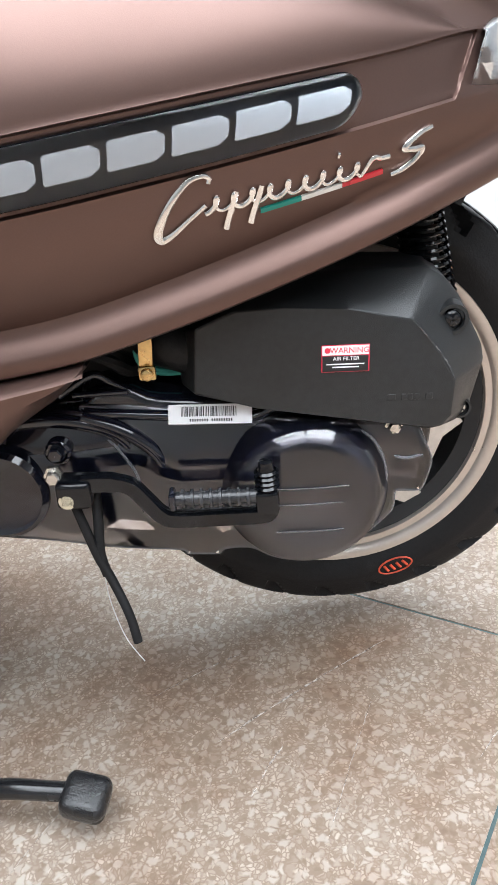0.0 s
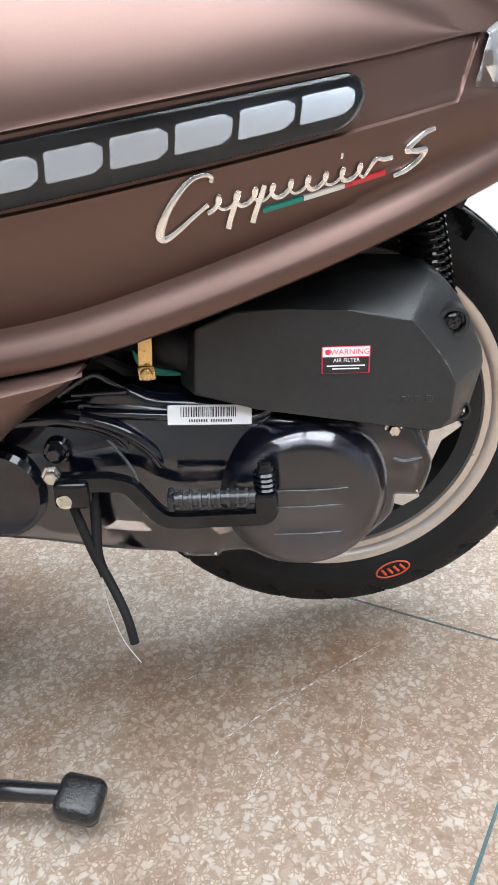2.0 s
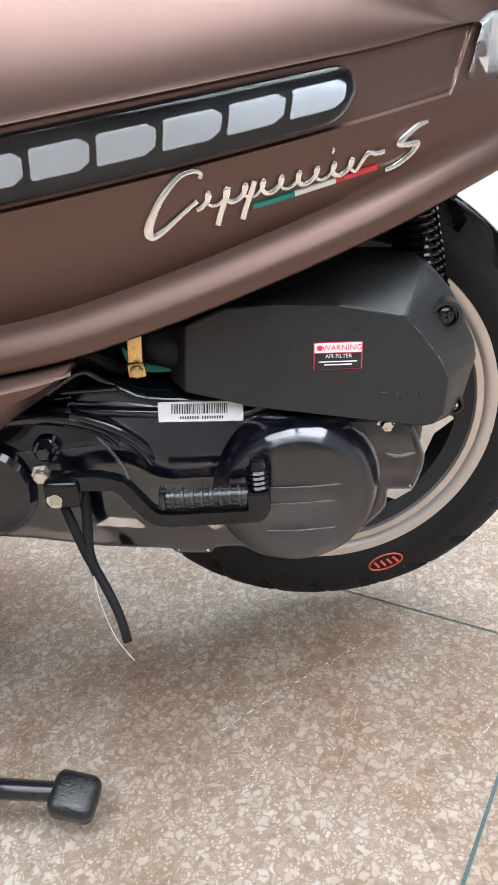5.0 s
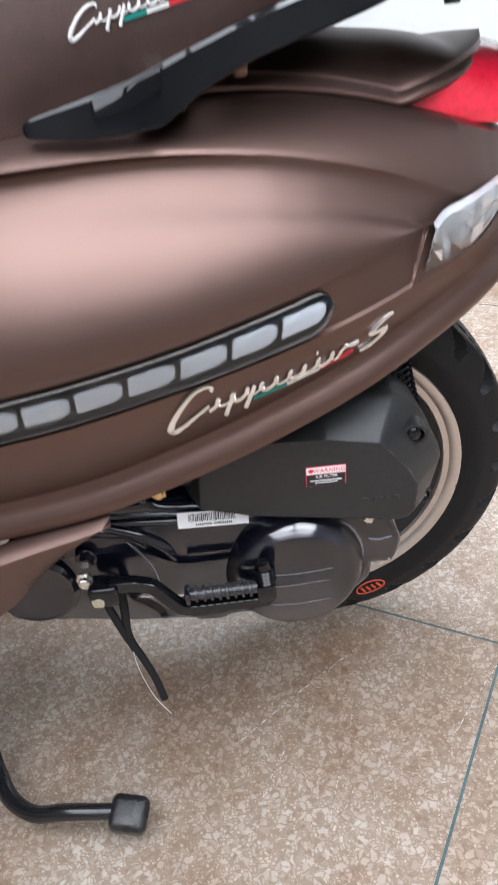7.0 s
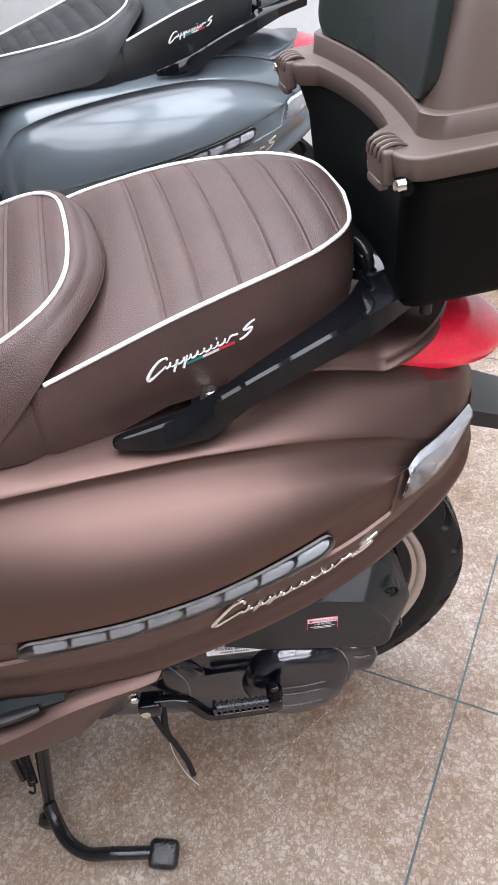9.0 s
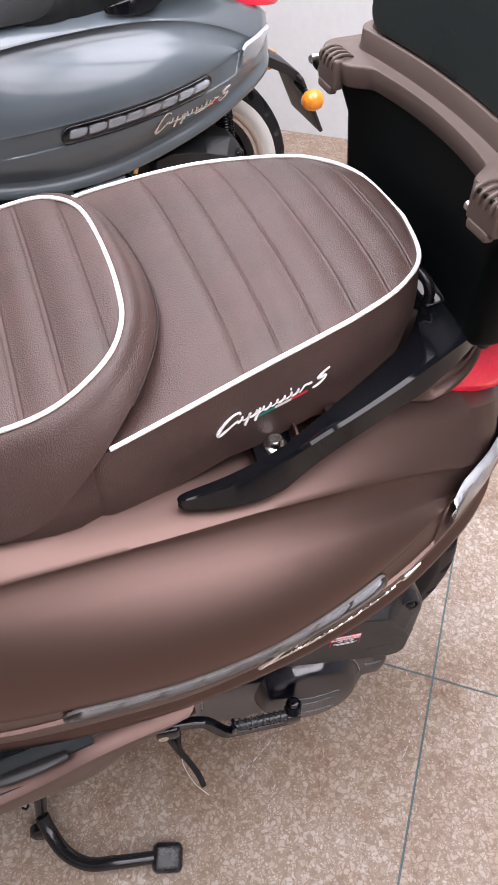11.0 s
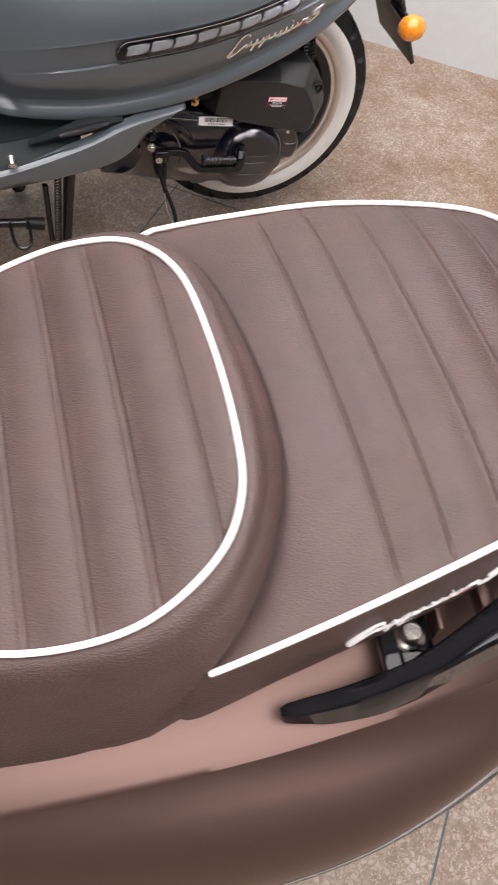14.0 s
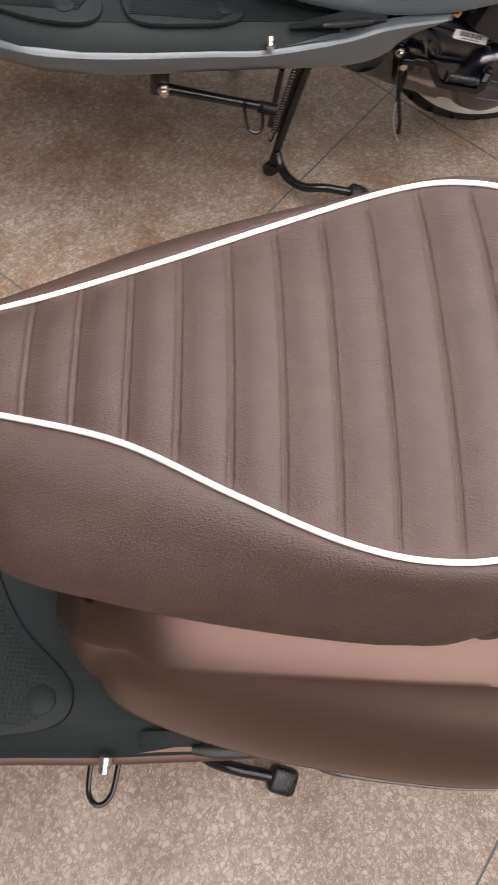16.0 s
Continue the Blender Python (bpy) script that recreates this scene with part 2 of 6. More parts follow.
CASE_BROWN = mat("moulded_brown_plastic", (0.100, 0.072, 0.060), rough=0.46, metal=0.15, var=0.08, scale=8, fine=700, bump=0.2, bump_scale=1400)
PAD_DARK = mat("dark_green_black_pad", (0.010, 0.016, 0.016), 0.3, var=0.15)
RED_LENS = mat("red_tail_lens", (0.92, 0.022, 0.060), rough=0.16, var=0.15, scale=30, spec=0.6, coat=0.6)
ORANGE_LENS = mat("orange_indicator_lens", (0.85, 0.27, 0.02), rough=0.14, var=0.2, scale=60, coat=0.5)
FACET = mat("silver_reflector", (0.92, 0.93, 0.94), rough=0.16, metal=0.8, var=0.1, scale=60)
GREEN_BAR = mat("green_enamel", (0.01, 0.22, 0.18), rough=0.3, var=0.06)
WHITE_BAR = mat("white_enamel", (0.75, 0.74, 0.72), rough=0.3, var=0.05)
RED_BAR = mat("red_enamel", (0.62, 0.03, 0.045), rough=0.3, var=0.06)
PAPER = mat("white_label", (0.85, 0.85, 0.87), rough=0.45, var=0.04)
INK = mat("black_ink", (0.012, 0.012, 0.014), rough=0.5, var=0.1)
LABEL_RED = mat("red_label_print", (0.70, 0.03, 0.07), rough=0.35, var=0.05)
ORANGE_INK = mat("orange_tyre_print", (0.55, 0.075, 0.03), rough=0.55, var=0.15, scale=90)
MAT_RUBBER = mat("grey_black_foot_mat", (0.010, 0.015, 0.016), spec=0.26, rough=0.6, var=0.2, scale=20, bump=0.3, bump_scale=500)
PAD = mat("black_stand_pad", (0.010, 0.010, 0.011), rough=0.3, var=0.3, scale=40, bump=0.8, bump_scale=420, rough_var=0.15)
WORN = mat("worn_black_paint", (0.030, 0.030, 0.033), rough=0.28, var=0.5, scale=90, fine=300, rough_var=0.1)
WIRE = mat("bare_wire", (0.8, 0.8, 0.8), rough=0.3, metal=0.8)
TEAL = mat("teal_gasket", (0.05, 0.30, 0.26), rough=0.6)
THREAD = mat("white_thread", (0.72, 0.71, 0.70), rough=0.6, var=0.2, scale=60, bump=0.6, bump_scale=900)
FROST = mat("frosted_lens_edge", (0.20, 0.185, 0.175), spec=0.5, rough=0.25, var=0.08, scale=30)
SEAM = mat("dark_seam_thread", (0.022, 0.013, 0.011), rough=0.8, var=0.2)
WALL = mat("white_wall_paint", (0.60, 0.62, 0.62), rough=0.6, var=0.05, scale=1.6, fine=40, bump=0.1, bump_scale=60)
# unseen walls: grey chosen to dim what the bodywork reflects, not another paint
SOUTH_WALL = mat("south_wall_reflection_tone", (0.32, 0.32, 0.31), rough=0.7, var=0.06, scale=0.8)
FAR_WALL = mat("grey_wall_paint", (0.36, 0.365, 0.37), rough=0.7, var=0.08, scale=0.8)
CEILING = mat("dull_ceiling_paint", (0.64, 0.64, 0.64), rough=0.7, var=0.03, scale=1.2)
JOINT = mat("teal_joint_strip", (0.050, 0.088, 0.090), rough=0.5, var=0.35, scale=14)
TERRAZZO = terrazzo_mat()


def scratch_mat(name, base, strength):
    m = bpy.data.materials.new(name)
    m.use_nodes = True
    nt = m.node_tree
    b = nt.nodes["Principled BSDF"]
    b.inputs["Base Color"].default_value, b.inputs["Roughness"].default_value = (*base, 1), 0.6
    geo = nt.nodes.new("ShaderNodeNewGeometry")
    n = nt.nodes.new("ShaderNodeTexNoise")
    n.inputs["Scale"].default_value, n.inputs["Detail"].default_value = 130, 4
    r = nt.nodes.new("ShaderNodeMapRange")
    r.inputs["From Min"].default_value, r.inputs["From Max"].default_value = 0.36, 0.66
    r.inputs["To Max"].default_value = strength
    nt.links.new(geo.outputs["Position"], n.inputs["Vector"])
    nt.links.new(n.outputs["Fac"], r.inputs["Value"])
    nt.links.new(r.outputs["Result"], b.inputs["Alpha"])
    return m


SCRATCH = scratch_mat("pale_scratch", (0.62, 0.56, 0.51), 0.9)
SCUFF = scratch_mat("grey_scuff", (0.30, 0.30, 0.30), 0.55)
LAMP_GLOW = mat("lamp_diffuser", (0.9, 0.9, 0.9), rough=0.5, emit=2.5)


# ---------------------------------------------------------------- mesh tools
def part(name, bm, material, parent=None, label="", smooth=True, angle=38):
    me = bpy.data.meshes.new(name)
    bmesh.ops.recalc_face_normals(bm, faces=bm.faces[:])
    bm.to_mesh(me)
    bm.free()
    me.materials.append(material)
    if smooth:
        me.polygons.foreach_set("use_smooth", [True] * len(me.polygons))
        me.set_sharp_from_angle(angle=radians(angle))
    ob = new(name, me)
    ob.parent = parent
    if label:
        tagged(ob, label)
    return ob


def curve_through(pts, n=40, closed=False):
    """Points along a Catmull-Rom curve."""
    P = [np.array(p, float) for p in pts]
    k = len(P)
    out = []
    spans = k if closed else k - 1
    per = max(2, int(n / spans))
    for i in range(spans):
        if closed:
            a, b, c, d = P[(i - 1) % k], P[i], P[(i + 1) % k], P[(i + 2) % k]
        else:
            a, b, c, d = P[max(i - 1, 0)], P[i], P[i + 1], P[min(i + 2, k - 1)]
        for j in range(per):
            t = j / per
            out.append(0.5 * (2 * b + (c - a) * t + (2 * a - 5 * b + 4 * c - d) * t * t + (3 * b - a - 3 * c + d) * t ** 3))
    if not closed:
        out.append(P[-1])
    return out


def spl(xs, ys):
    """A smooth function through the points (xs, ys)."""
    xs, ys = np.array(xs, float), np.array(ys, float)
    s = np.diff(ys) / np.diff(xs)
    m = np.zeros(len(xs))
    m[0], m[-1] = s[0], s[-1]
    for i in range(1, len(xs) - 1):
        m[i] = 0 if s[i - 1] * s[i] <= 0 else 2 * s[i - 1] * s[i] / (s[i - 1] + s[i])

    def f(x):
        x = min(max(x, xs[0]), xs[-1])
        i = min(int(np.searchsorted(xs, x, "right")) - 1, len(xs) - 2)
        h = xs[i + 1] - xs[i]
        t = (x - xs[i]) / h
        return ((2 * t ** 3 - 3 * t ** 2 + 1) * ys[i] + (t ** 3 - 2 * t ** 2 + t) * h * m[i]
                + (-2 * t ** 3 + 3 * t ** 2) * ys[i + 1] + (t ** 3 - t ** 2) * h * m[i + 1])
    return f


def loft(rows, close_u=False, close_v=False, caps=False, bm=None):
    """A skin over rows of points. close_u: the rows are rings; close_v: the last row joins the first."""
    bm = bm or bmesh.new()
    V = [[bm.verts.new(tuple(p)) for p in r] for r in rows]
    n = len(V[0])
    for i in range(len(V) - (0 if close_v else 1)):
        a, b = V[i], V[(i + 1) % len(V)]
        for j in range(n - (0 if close_u else 1)):
            k = (j + 1) % n
            bm.faces.new((a[j], a[k], b[k], b[j]))
    if caps:
        bm.faces.new(V[0][::-1])
        bm.faces.new(V[-1])
    return bm


def tube(pts, r, n=10, closed=False, bm=None, flat=1.0, up=(0, 0, 1), steps=None):
    """A tube along points; r a number or one radius per point; flat: height over width of its section."""
    P = [np.array(p, float) for p in (curve_through(pts, steps, closed) if steps else pts)]
    R = r if hasattr(r, "__len__") else [r] * len(P)
    if len(R) != len(P):
        R = np.interp(np.linspace(0, 1, len(P)), np.linspace(0, 1, len(R)), R)
    rows = []
    side = None
    for i, p in enumerate(P):
        if closed:
            d = P[(i + 1) % len(P)] - P[i - 1]
        else:
            d = P[min(i + 1, len(P) - 1)] - P[max(i - 1, 0)]
        d = d / (np.linalg.norm(d) + 1e-12)
        u = np.array(up, float)
        if abs(d @ u) > 0.95:
            u = np.array((1.0, 0.0, 0.0)) if side is None else np.cross(side, d)
        s = np.cross(d, u)
        s /= np.linalg.norm(s) + 1e-12
        if side is not None and s @ side < 0:
            s = -s
        side = s
        w = np.cross(s, d)
        rows.append([p + R[i] * (math.cos(a) * s + flat * math.sin(a) * w) for a in np.linspace(0, 2 * math.pi, n, endpoint=False)])
    return loft(rows, close_u=True, close_v=closed, caps=not closed, bm=bm)


def box(cx, cy, cz, sx, sy, sz, bevel=0.002, seg=2, bm=None, rot=None):
    b = bmesh.new()
    bmesh.ops.create_cube(b, size=1.0)
    bmesh.ops.scale(b, vec=(sx, sy, sz), verts=b.verts)
    if bevel:
        bmesh.ops.bevel(b, geom=b.edges[:], offset=bevel, segments=seg, profile=0.5, affect="EDGES", clamp_overlap=True)
    m = Matrix.Translation((cx, cy, cz))
    if rot:
        m = m @ Euler([radians(a) for a in rot]).to_matrix().to_4x4()
    b.transform(m)
    return join(bm, b)


def join(bm, other):
    if bm is None:
        return other
    me = bpy.data.meshes.new("tmp")
    other.to_mesh(me)
    other.free()
    bm.from_mesh(me)
    bpy.data.meshes.remove(me)
    return bm


def lathe(profile, centre, axis="y", n=64, bm=None, closed=False):
    """Turns a profile of (along the axis, radius) round an axis through the centre."""
    rows = []
    for a in np.linspace(0, 2 * math.pi, n, endpoint=False):
        c, s = math.cos(a), math.sin(a)
        row = []
        for h, r in profile:
            o = {"x": (h, r * c, r * s), "y": (r * c, h, r * s), "z": (r * c, r * s, h)}[axis]
            row.append(np.array(centre) + o)
        rows.append(row)
    return loft(rows, close_u=closed, close_v=True, bm=bm)


def plate(outline, y0, y1, bevel=0.002, seg=2, bm=None, y_of=None):
    """A slab cut to an outline of (x, z), from y0 to y1, with rounded edges."""
    b = bmesh.new()
    f = b.faces.new([b.verts.new((x, y0, z)) for x, z in outline])
    r = bmesh.ops.extrude_face_region(b, geom=[f])
    vs = [v for v in r["geom"] if isinstance(v, bmesh.types.BMVert)]
    bmesh.ops.translate(b, vec=(0, y1 - y0, 0), verts=vs)
    if bevel:
        es = [e for e in b.edges if abs(e.verts[0].co.y - e.verts[1].co.y) < 1e-6]
        bmesh.ops.bevel(b, geom=es, offset=bevel, segments=seg, profile=0.5, affect="EDGES", clamp_overlap=True)
    return join(bm, b)


def bolt(x, y, z, r=0.006, h=0.006, bm=None, hexed=True):
    """A bolt head that faces towards -y."""
    prof = [(0.004, r * 1.35), (0, r * 1.35), (0, r), (-h, r * 0.97), (-h - 0.0012, r * 0.8), (-h - 0.0012, 0.0001)]
    return lathe(prof, (x, y, z), "y", 6 if hexed else 20, bm=bm)


def words(text, size, m, material, parent, name, label="", depth=0.0002):
    """Raised letters in the built-in font, as a mesh."""
    cu = bpy.data.curves.new(name, "FONT")
    cu.body, cu.size, cu.extrude, cu.align_x, cu.align_y = text, size, depth, "CENTER", "CENTER"
    tmp = bpy.data.objects.new(name, cu)
    me = bpy.data.meshes.new_from_object(tmp)
    bpy.data.objects.remove(tmp)
    me.transform(m)
    me.materials.append(material)
    ob = new(name, me)
    ob.parent = parent
    if label:
        tagged(ob, label)
    return ob


# ---------------------------------------------------------------- room
U = np.array((0.857, -0.515))    # along the wall
V = np.array((0.515, 0.857))     # towards the wall
ROOM_YAW = math.degrees(math.atan2(U[1], U[0]))
U0, V0, TILE = 0.454, 0.189, 1.03


def room_pt(u, v, z=0.0):
    p = u * U + v * V
    return (p[0], p[1], z)


def room_box(u0, u1, v0, v1, z0, z1, bevel=0.0, bm=None):
    c = room_pt((u0 + u1) / 2, (v0 + v1) / 2, (z0 + z1) / 2)
    return box(*c, u1 - u0, v1 - v0, z1 - z0, bevel, 1, bm=bm, rot=(0, 0, ROOM_YAW))


UMIN, UMAX, VMIN, VMAX, HIGH = -5.0, 5.0, -4.6, 2.18, 3.0
floor = part("floor", room_box(UMIN - 0.1, UMAX + 0.1, VMIN - 0.1, VMAX + 0.1, -0.12, -0.0012), JOINT, smooth=False)
tagged(floor, "worn beige terrazzo floor with thin teal joint strips", "floor", kind="structure")
# south, east and west walls are out of view, toned down to shape reflections
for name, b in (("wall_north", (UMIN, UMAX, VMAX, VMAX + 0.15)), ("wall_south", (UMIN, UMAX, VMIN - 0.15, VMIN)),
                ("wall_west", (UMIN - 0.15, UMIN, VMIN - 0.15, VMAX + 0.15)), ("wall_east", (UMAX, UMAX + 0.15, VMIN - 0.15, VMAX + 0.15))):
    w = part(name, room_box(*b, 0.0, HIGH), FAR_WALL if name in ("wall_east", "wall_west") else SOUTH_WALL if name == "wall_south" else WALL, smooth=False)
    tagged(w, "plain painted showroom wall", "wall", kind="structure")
ceiling = part("ceiling", room_box(UMIN - 0.15, UMAX + 0.15, VMIN - 0.15, VMAX + 0.15, HIGH, HIGH + 0.1), CEILING, smooth=False)
tagged(ceiling, "plain dull grey painted ceiling", "ceiling", kind="structure")
for lx, ly in LAMPS:
    cl = new("ceiling_light")
    cl.location = (lx, ly, LAMP_Z)
    part("frame", box(0, 0, 0.03, 1.91, 1.91, 0.05, 0.005), CEILING, cl)
    part("diffuser", box(0, 0, 0.0, 1.85, 1.85, 0.012, 0.004), LAMP_GLOW, cl)
    tagged(cl, "flat white square ceiling light switched on", "ceiling light", "ceiling lights")

# ---------------------------------------------------------------- scooter body surface
SX = [-0.335, -0.30, -0.23, -0.11, 0.02, 0.11, 0.20, 0.29, 0.35, 0.40, 0.44, 0.468]
TOP_Y = spl(SX, [0.10, 0.14, 0.165, 0.165, 0.150, 0.130, 0.110, 0.098, 0.089, 0.080, 0.060, 0.020])
TOP_Z = spl(SX, [0.690, 0.740, 0.772, 0.778, 0.776, 0.772, 0.766, 0.748, 0.727, 0.708, 0.690, 0.672])
CREASE_Y = spl(SX, [0.1771, 0.2123, 0.2304, 0.2256, 0.2166, 0.2033, 0.1841, 0.1578, 0.1369, 0.1171, 0.0872, 0.0352])
CREASE_Z = spl(SX, [0.6123, 0.6883, 0.737, 0.7534, 0.7588, 0.7549, 0.74, 0.7122, 0.685, 0.6561, 0.6323, 0.6141])
UP_Y = spl(SX, [0.1749, 0.2225, 0.2552, 0.2756, 0.2812, 0.2717, 0.2432, 0.1988, 0.1599, 0.1253, 0.0868, 0.0302])
UP_Z = spl(SX, [0.58, 0.5859, 0.5938, 0.6071, 0.6213, 0.6302, 0.6384, 0.6463, 0.6546, 0.6533, 0.651, 0.6464])
LO_Y = spl(SX, [0.1731, 0.2207, 0.2512, 0.2666, 0.2665, 0.256, 0.2371, 0.2031, 0.1674, 0.1303, 0.0884, 0.0302])
LO_Z = spl(SX, [0.5477, 0.55, 0.5533, 0.5625, 0.5743, 0.5847, 0.596, 0.6078, 0.6155, 0.6196, 0.6203, 0.6208])
BOT_Y = spl(SX, [0.171, 0.1994, 0.2169, 0.2292, 0.2281, 0.2218, 0.2099, 0.1865, 0.1575, 0.1272, 0.0909, 0.0352])
BOT_Z = spl(SX, [0.4786, 0.462, 0.4515, 0.4461, 0.456, 0.4752, 0.4996, 0.5258, 0.5443, 0.5584, 0.5683, 0.5681])


def eased(f, w=0.045):
    """The curve f, evened out over a stretch of w either way (less near the ends)."""
    xs = np.linspace(SX[0], SX[-1], 161)
    ys = []
    for x in xs:
        r = min(w, x - SX[0], SX[-1] - x)
        ys.append(sum(f(x + r * q) * (1.05 - abs(q)) for q in np.linspace(-1, 1, 11)) / sum(1.05 - abs(q) for q in np.linspace(-1, 1, 11)))
    ys = np.array(ys)
    return lambda x: float(np.interp(x, xs, ys))


TOP_Y, TOP_Z, CREASE_Y, CREASE_Z, UP_Y, UP_Z, LO_Y, LO_Z, BOT_Y, BOT_Z = [eased(f) for f in (TOP_Y, TOP_Z, CREASE_Y, CREASE_Z, UP_Y, UP_Z, LO_Y, LO_Z, BOT_Y, BOT_Z)]
BAND_END = 0.3476
LEAN_AXIS = 0.085     # the machine stands turned a little against the x axis


def mid_y(x):
    return LEAN_AXIS * x


def flank(x, y, side):
    """The y of a point y out from the near flank's zero, on either side of the machine."""
    return -y if side < 0 else y + 2 * mid_y(x) - 0.045 * min(1.0, max(0.0, (-0.04 - x) / 0.15))


def body_profile(x):
    """Half of the body's section at x, from under the seat to the lower lip, as (outwards, up)."""
    ty, tz, cy, cz = TOP_Y(x), TOP_Z(x), CREASE_Y(x), CREASE_Z(x)
    uy, uz, ly, lz, by, bz = UP_Y(x), UP_Z(x), LO_Y(x), LO_Z(x), BOT_Y(x), BOT_Z(x)
    g = min(1.0, max(0.0, (x + 0.30) / 0.12)) * min(1.0, max(0.0, (0.43 - x) / 0.12))   # strength of the groove
    g *= 1 - 0.6 * min(1.0, max(0.0, (x - 0.02) / 0.2))
    def s(f):
        # depth of the trim panel; its rear end slants
        return 0.0034 * min(1.0, max(0.0, (x + 0.2) / 0.05)) * min(1.0, max(0.0, (BAND_END - 0.018 * f - x) / 0.0016 + 0.5))
    P = [(ty - 0.07, tz + 0.004), (ty, tz)]
    for t in (0.25, 0.5, 0.75, 0.93):
        P.append((ty + (cy - ty) * t, tz + (cz - tz) * (0.75 * t + 0.25 * t ** 3)))
    P.append((cy - 0.0006, cz - 0.0004))
    P.append((cy, cz - 0.0018))
    q = min(1.0, max(0.1, 0.6 * (uy - cy) / 0.0292))
    # a steep wall under the crease that runs out into the bulge
    for d, e, f in ((0.0045, -0.0070, 0.0035), (0.009, -0.0110, 0.0072), (0.014, -0.0115, 0.0115), (0.020, -0.0082, 0.0168), (0.026, -0.0030, 0.0222)):
        P.append((cy + e * g + f * q * (1 - g), cz - d))
    gy, gz = cy + 0.0050 * g + 0.0292 * q * (1 - g), cz - 0.034
    P.append((gy, gz))
    a0 = 0.72
    for a in np.linspace(0.10, 0.97, 13):
        th = a0 + a * (math.pi / 2 - a0)
        P.append((gy + (uy - gy) * (math.sin(th) - math.sin(a0)) / (1 - math.sin(a0)), uz + 0.003 + (gz - uz - 0.003) * math.cos(th) / math.cos(a0)))
    P += [(uy, uz + 0.003), (uy + 0.0006, uz + 0.0012), (uy - s(0), uz - 0.0006), (uy - s(0.05), uz - 0.003)]
    for t in (0.12, 0.25, 0.38, 0.5, 0.62, 0.75, 0.88):
        P.append((uy + (ly - uy) * t - s(t), uz + (lz - uz) * t))
    P += [(ly - s(0.95), lz + 0.003), (ly - s(1), lz + 0.0006), (ly + 0.0006, lz - 0.0012), (ly, lz - 0.003)]
    ny, nz = by - 0.001, bz + 0.037                     # neck above the lip
    for t in (0.12, 0.28, 0.45, 0.62, 0.78, 0.9, 1.0):
        k = t ** 1.35
        P.append((ly + (ny - ly) * k + 0.006 * math.sin(math.pi * t) * (ly - ny) / 0.05, lz - 0.003 + (nz - lz + 0.003) * t))
    P += [(by - 0.0008, bz + 0.031), (by + 0.0025, bz + 0.024), (by + 0.0078, bz + 0.017), (by + 0.0086, bz + 0.010), (by + 0.006, bz + 0.003), (by, bz),
          (by - 0.006, bz + 0.001), (by - 0.02, bz + 0.012)]
    return P


def front_loop(x, y, z):
    """The groove that runs round the front of the bulge and down to the lip."""
    if x > -0.18 or z > 0.745:
        return y
    xf = -0.292 + 2.4 * (z - 0.60) ** 2
    d = (x - xf) / 0.012
    lip = min(1.0, max(0.0, (0.745 - z) / 0.03)) * min(1.0, max(0.0, (z - 0.45) / 0.03))
    return y - lip * (0.0075 * math.exp(-d * d) + (0.004 if d < -1 else 0.004 * math.exp(-(d + 1) ** 2)))


def on_body(x, k, lift=0.0, side=-1):
    """The point of the left shell at x and section index k (a real number), lifted off the surface."""
    def at(xx, kk):
        P = body_profile(xx)
        kk = min(max(kk, 0), len(P) - 1.001)
        i = int(kk)
        f = kk - i
        return np.array((xx, flank(xx, P[i][0] * (1 - f) + P[i + 1][0] * f, side), P[i][1] * (1 - f) + P[i + 1][1] * f))
    p = at(x, k)
    if lift:
        a, b = at(x + 0.004, k) - at(x - 0.004, k), at(x, k + 0.4) - at(x, k - 0.4)
        n = np.cross(a, b)
        n /= np.linalg.norm(n)
        if n[1] * side < 0:
            n = -n
        p = p + lift * n
    return p


def k_at(x, z):
    """The section index below the widest line at which the section passes the height z."""
    P = body_profile(x)
    for i in range(20, len(P) - 3):
        if P[i][1] >= z >= P[i + 1][1]:
            return i + (P[i][1] - z) / (P[i][1] - P[i + 1][1] + 1e-9)
    return 30


def side_shell(side):
    xs = list(np.linspace(SX[0], -0.22, 34)) + list(np.linspace(-0.216, BAND_END - 0.004, 92)) + [BAND_END + q for q in (-0.002, -0.0012, -0.0006, 0.0, 0.0006, 0.0012, 0.002, 0.004)] + list(np.linspace(BAND_END + 0.008, SX[-1], 26))
    first = len(body_profile(0.0))
    up = [i for i in range(first) if body_profile(0.0)[i][1] <= UP_Z(0.0)][0]
    low = [i for i in range(first) if body_profile(0.0)[i][1] <= LO_Z(0.0)][0]
    def section(x, d):
        """The section at x, leaned forward along the slanted end of the trim panel; d: how far inside."""
        near_end = math.exp(-((x - BAND_END) / 0.016) ** 2)
        row = []
        base = body_profile(x)
        for i in range(first):
            f = min(1.0, max(0.0, (i - up) / (low - up))) if i <= low else max(0.0, 1 - (i - low) / 8)
            xx = x - 0.018 * f * near_end
            y, z = base[i] if near_end * f < 0.01 else body_profile(xx)[i]
            row.append((xx, flank(xx, front_loop(xx, y, z) - d, side), z - d * 0.25))
        return row
    bm = loft([section(x, 0.0) for x in xs])
    loft([section(x, 0.004) for x in xs], bm=bm)
    return bm


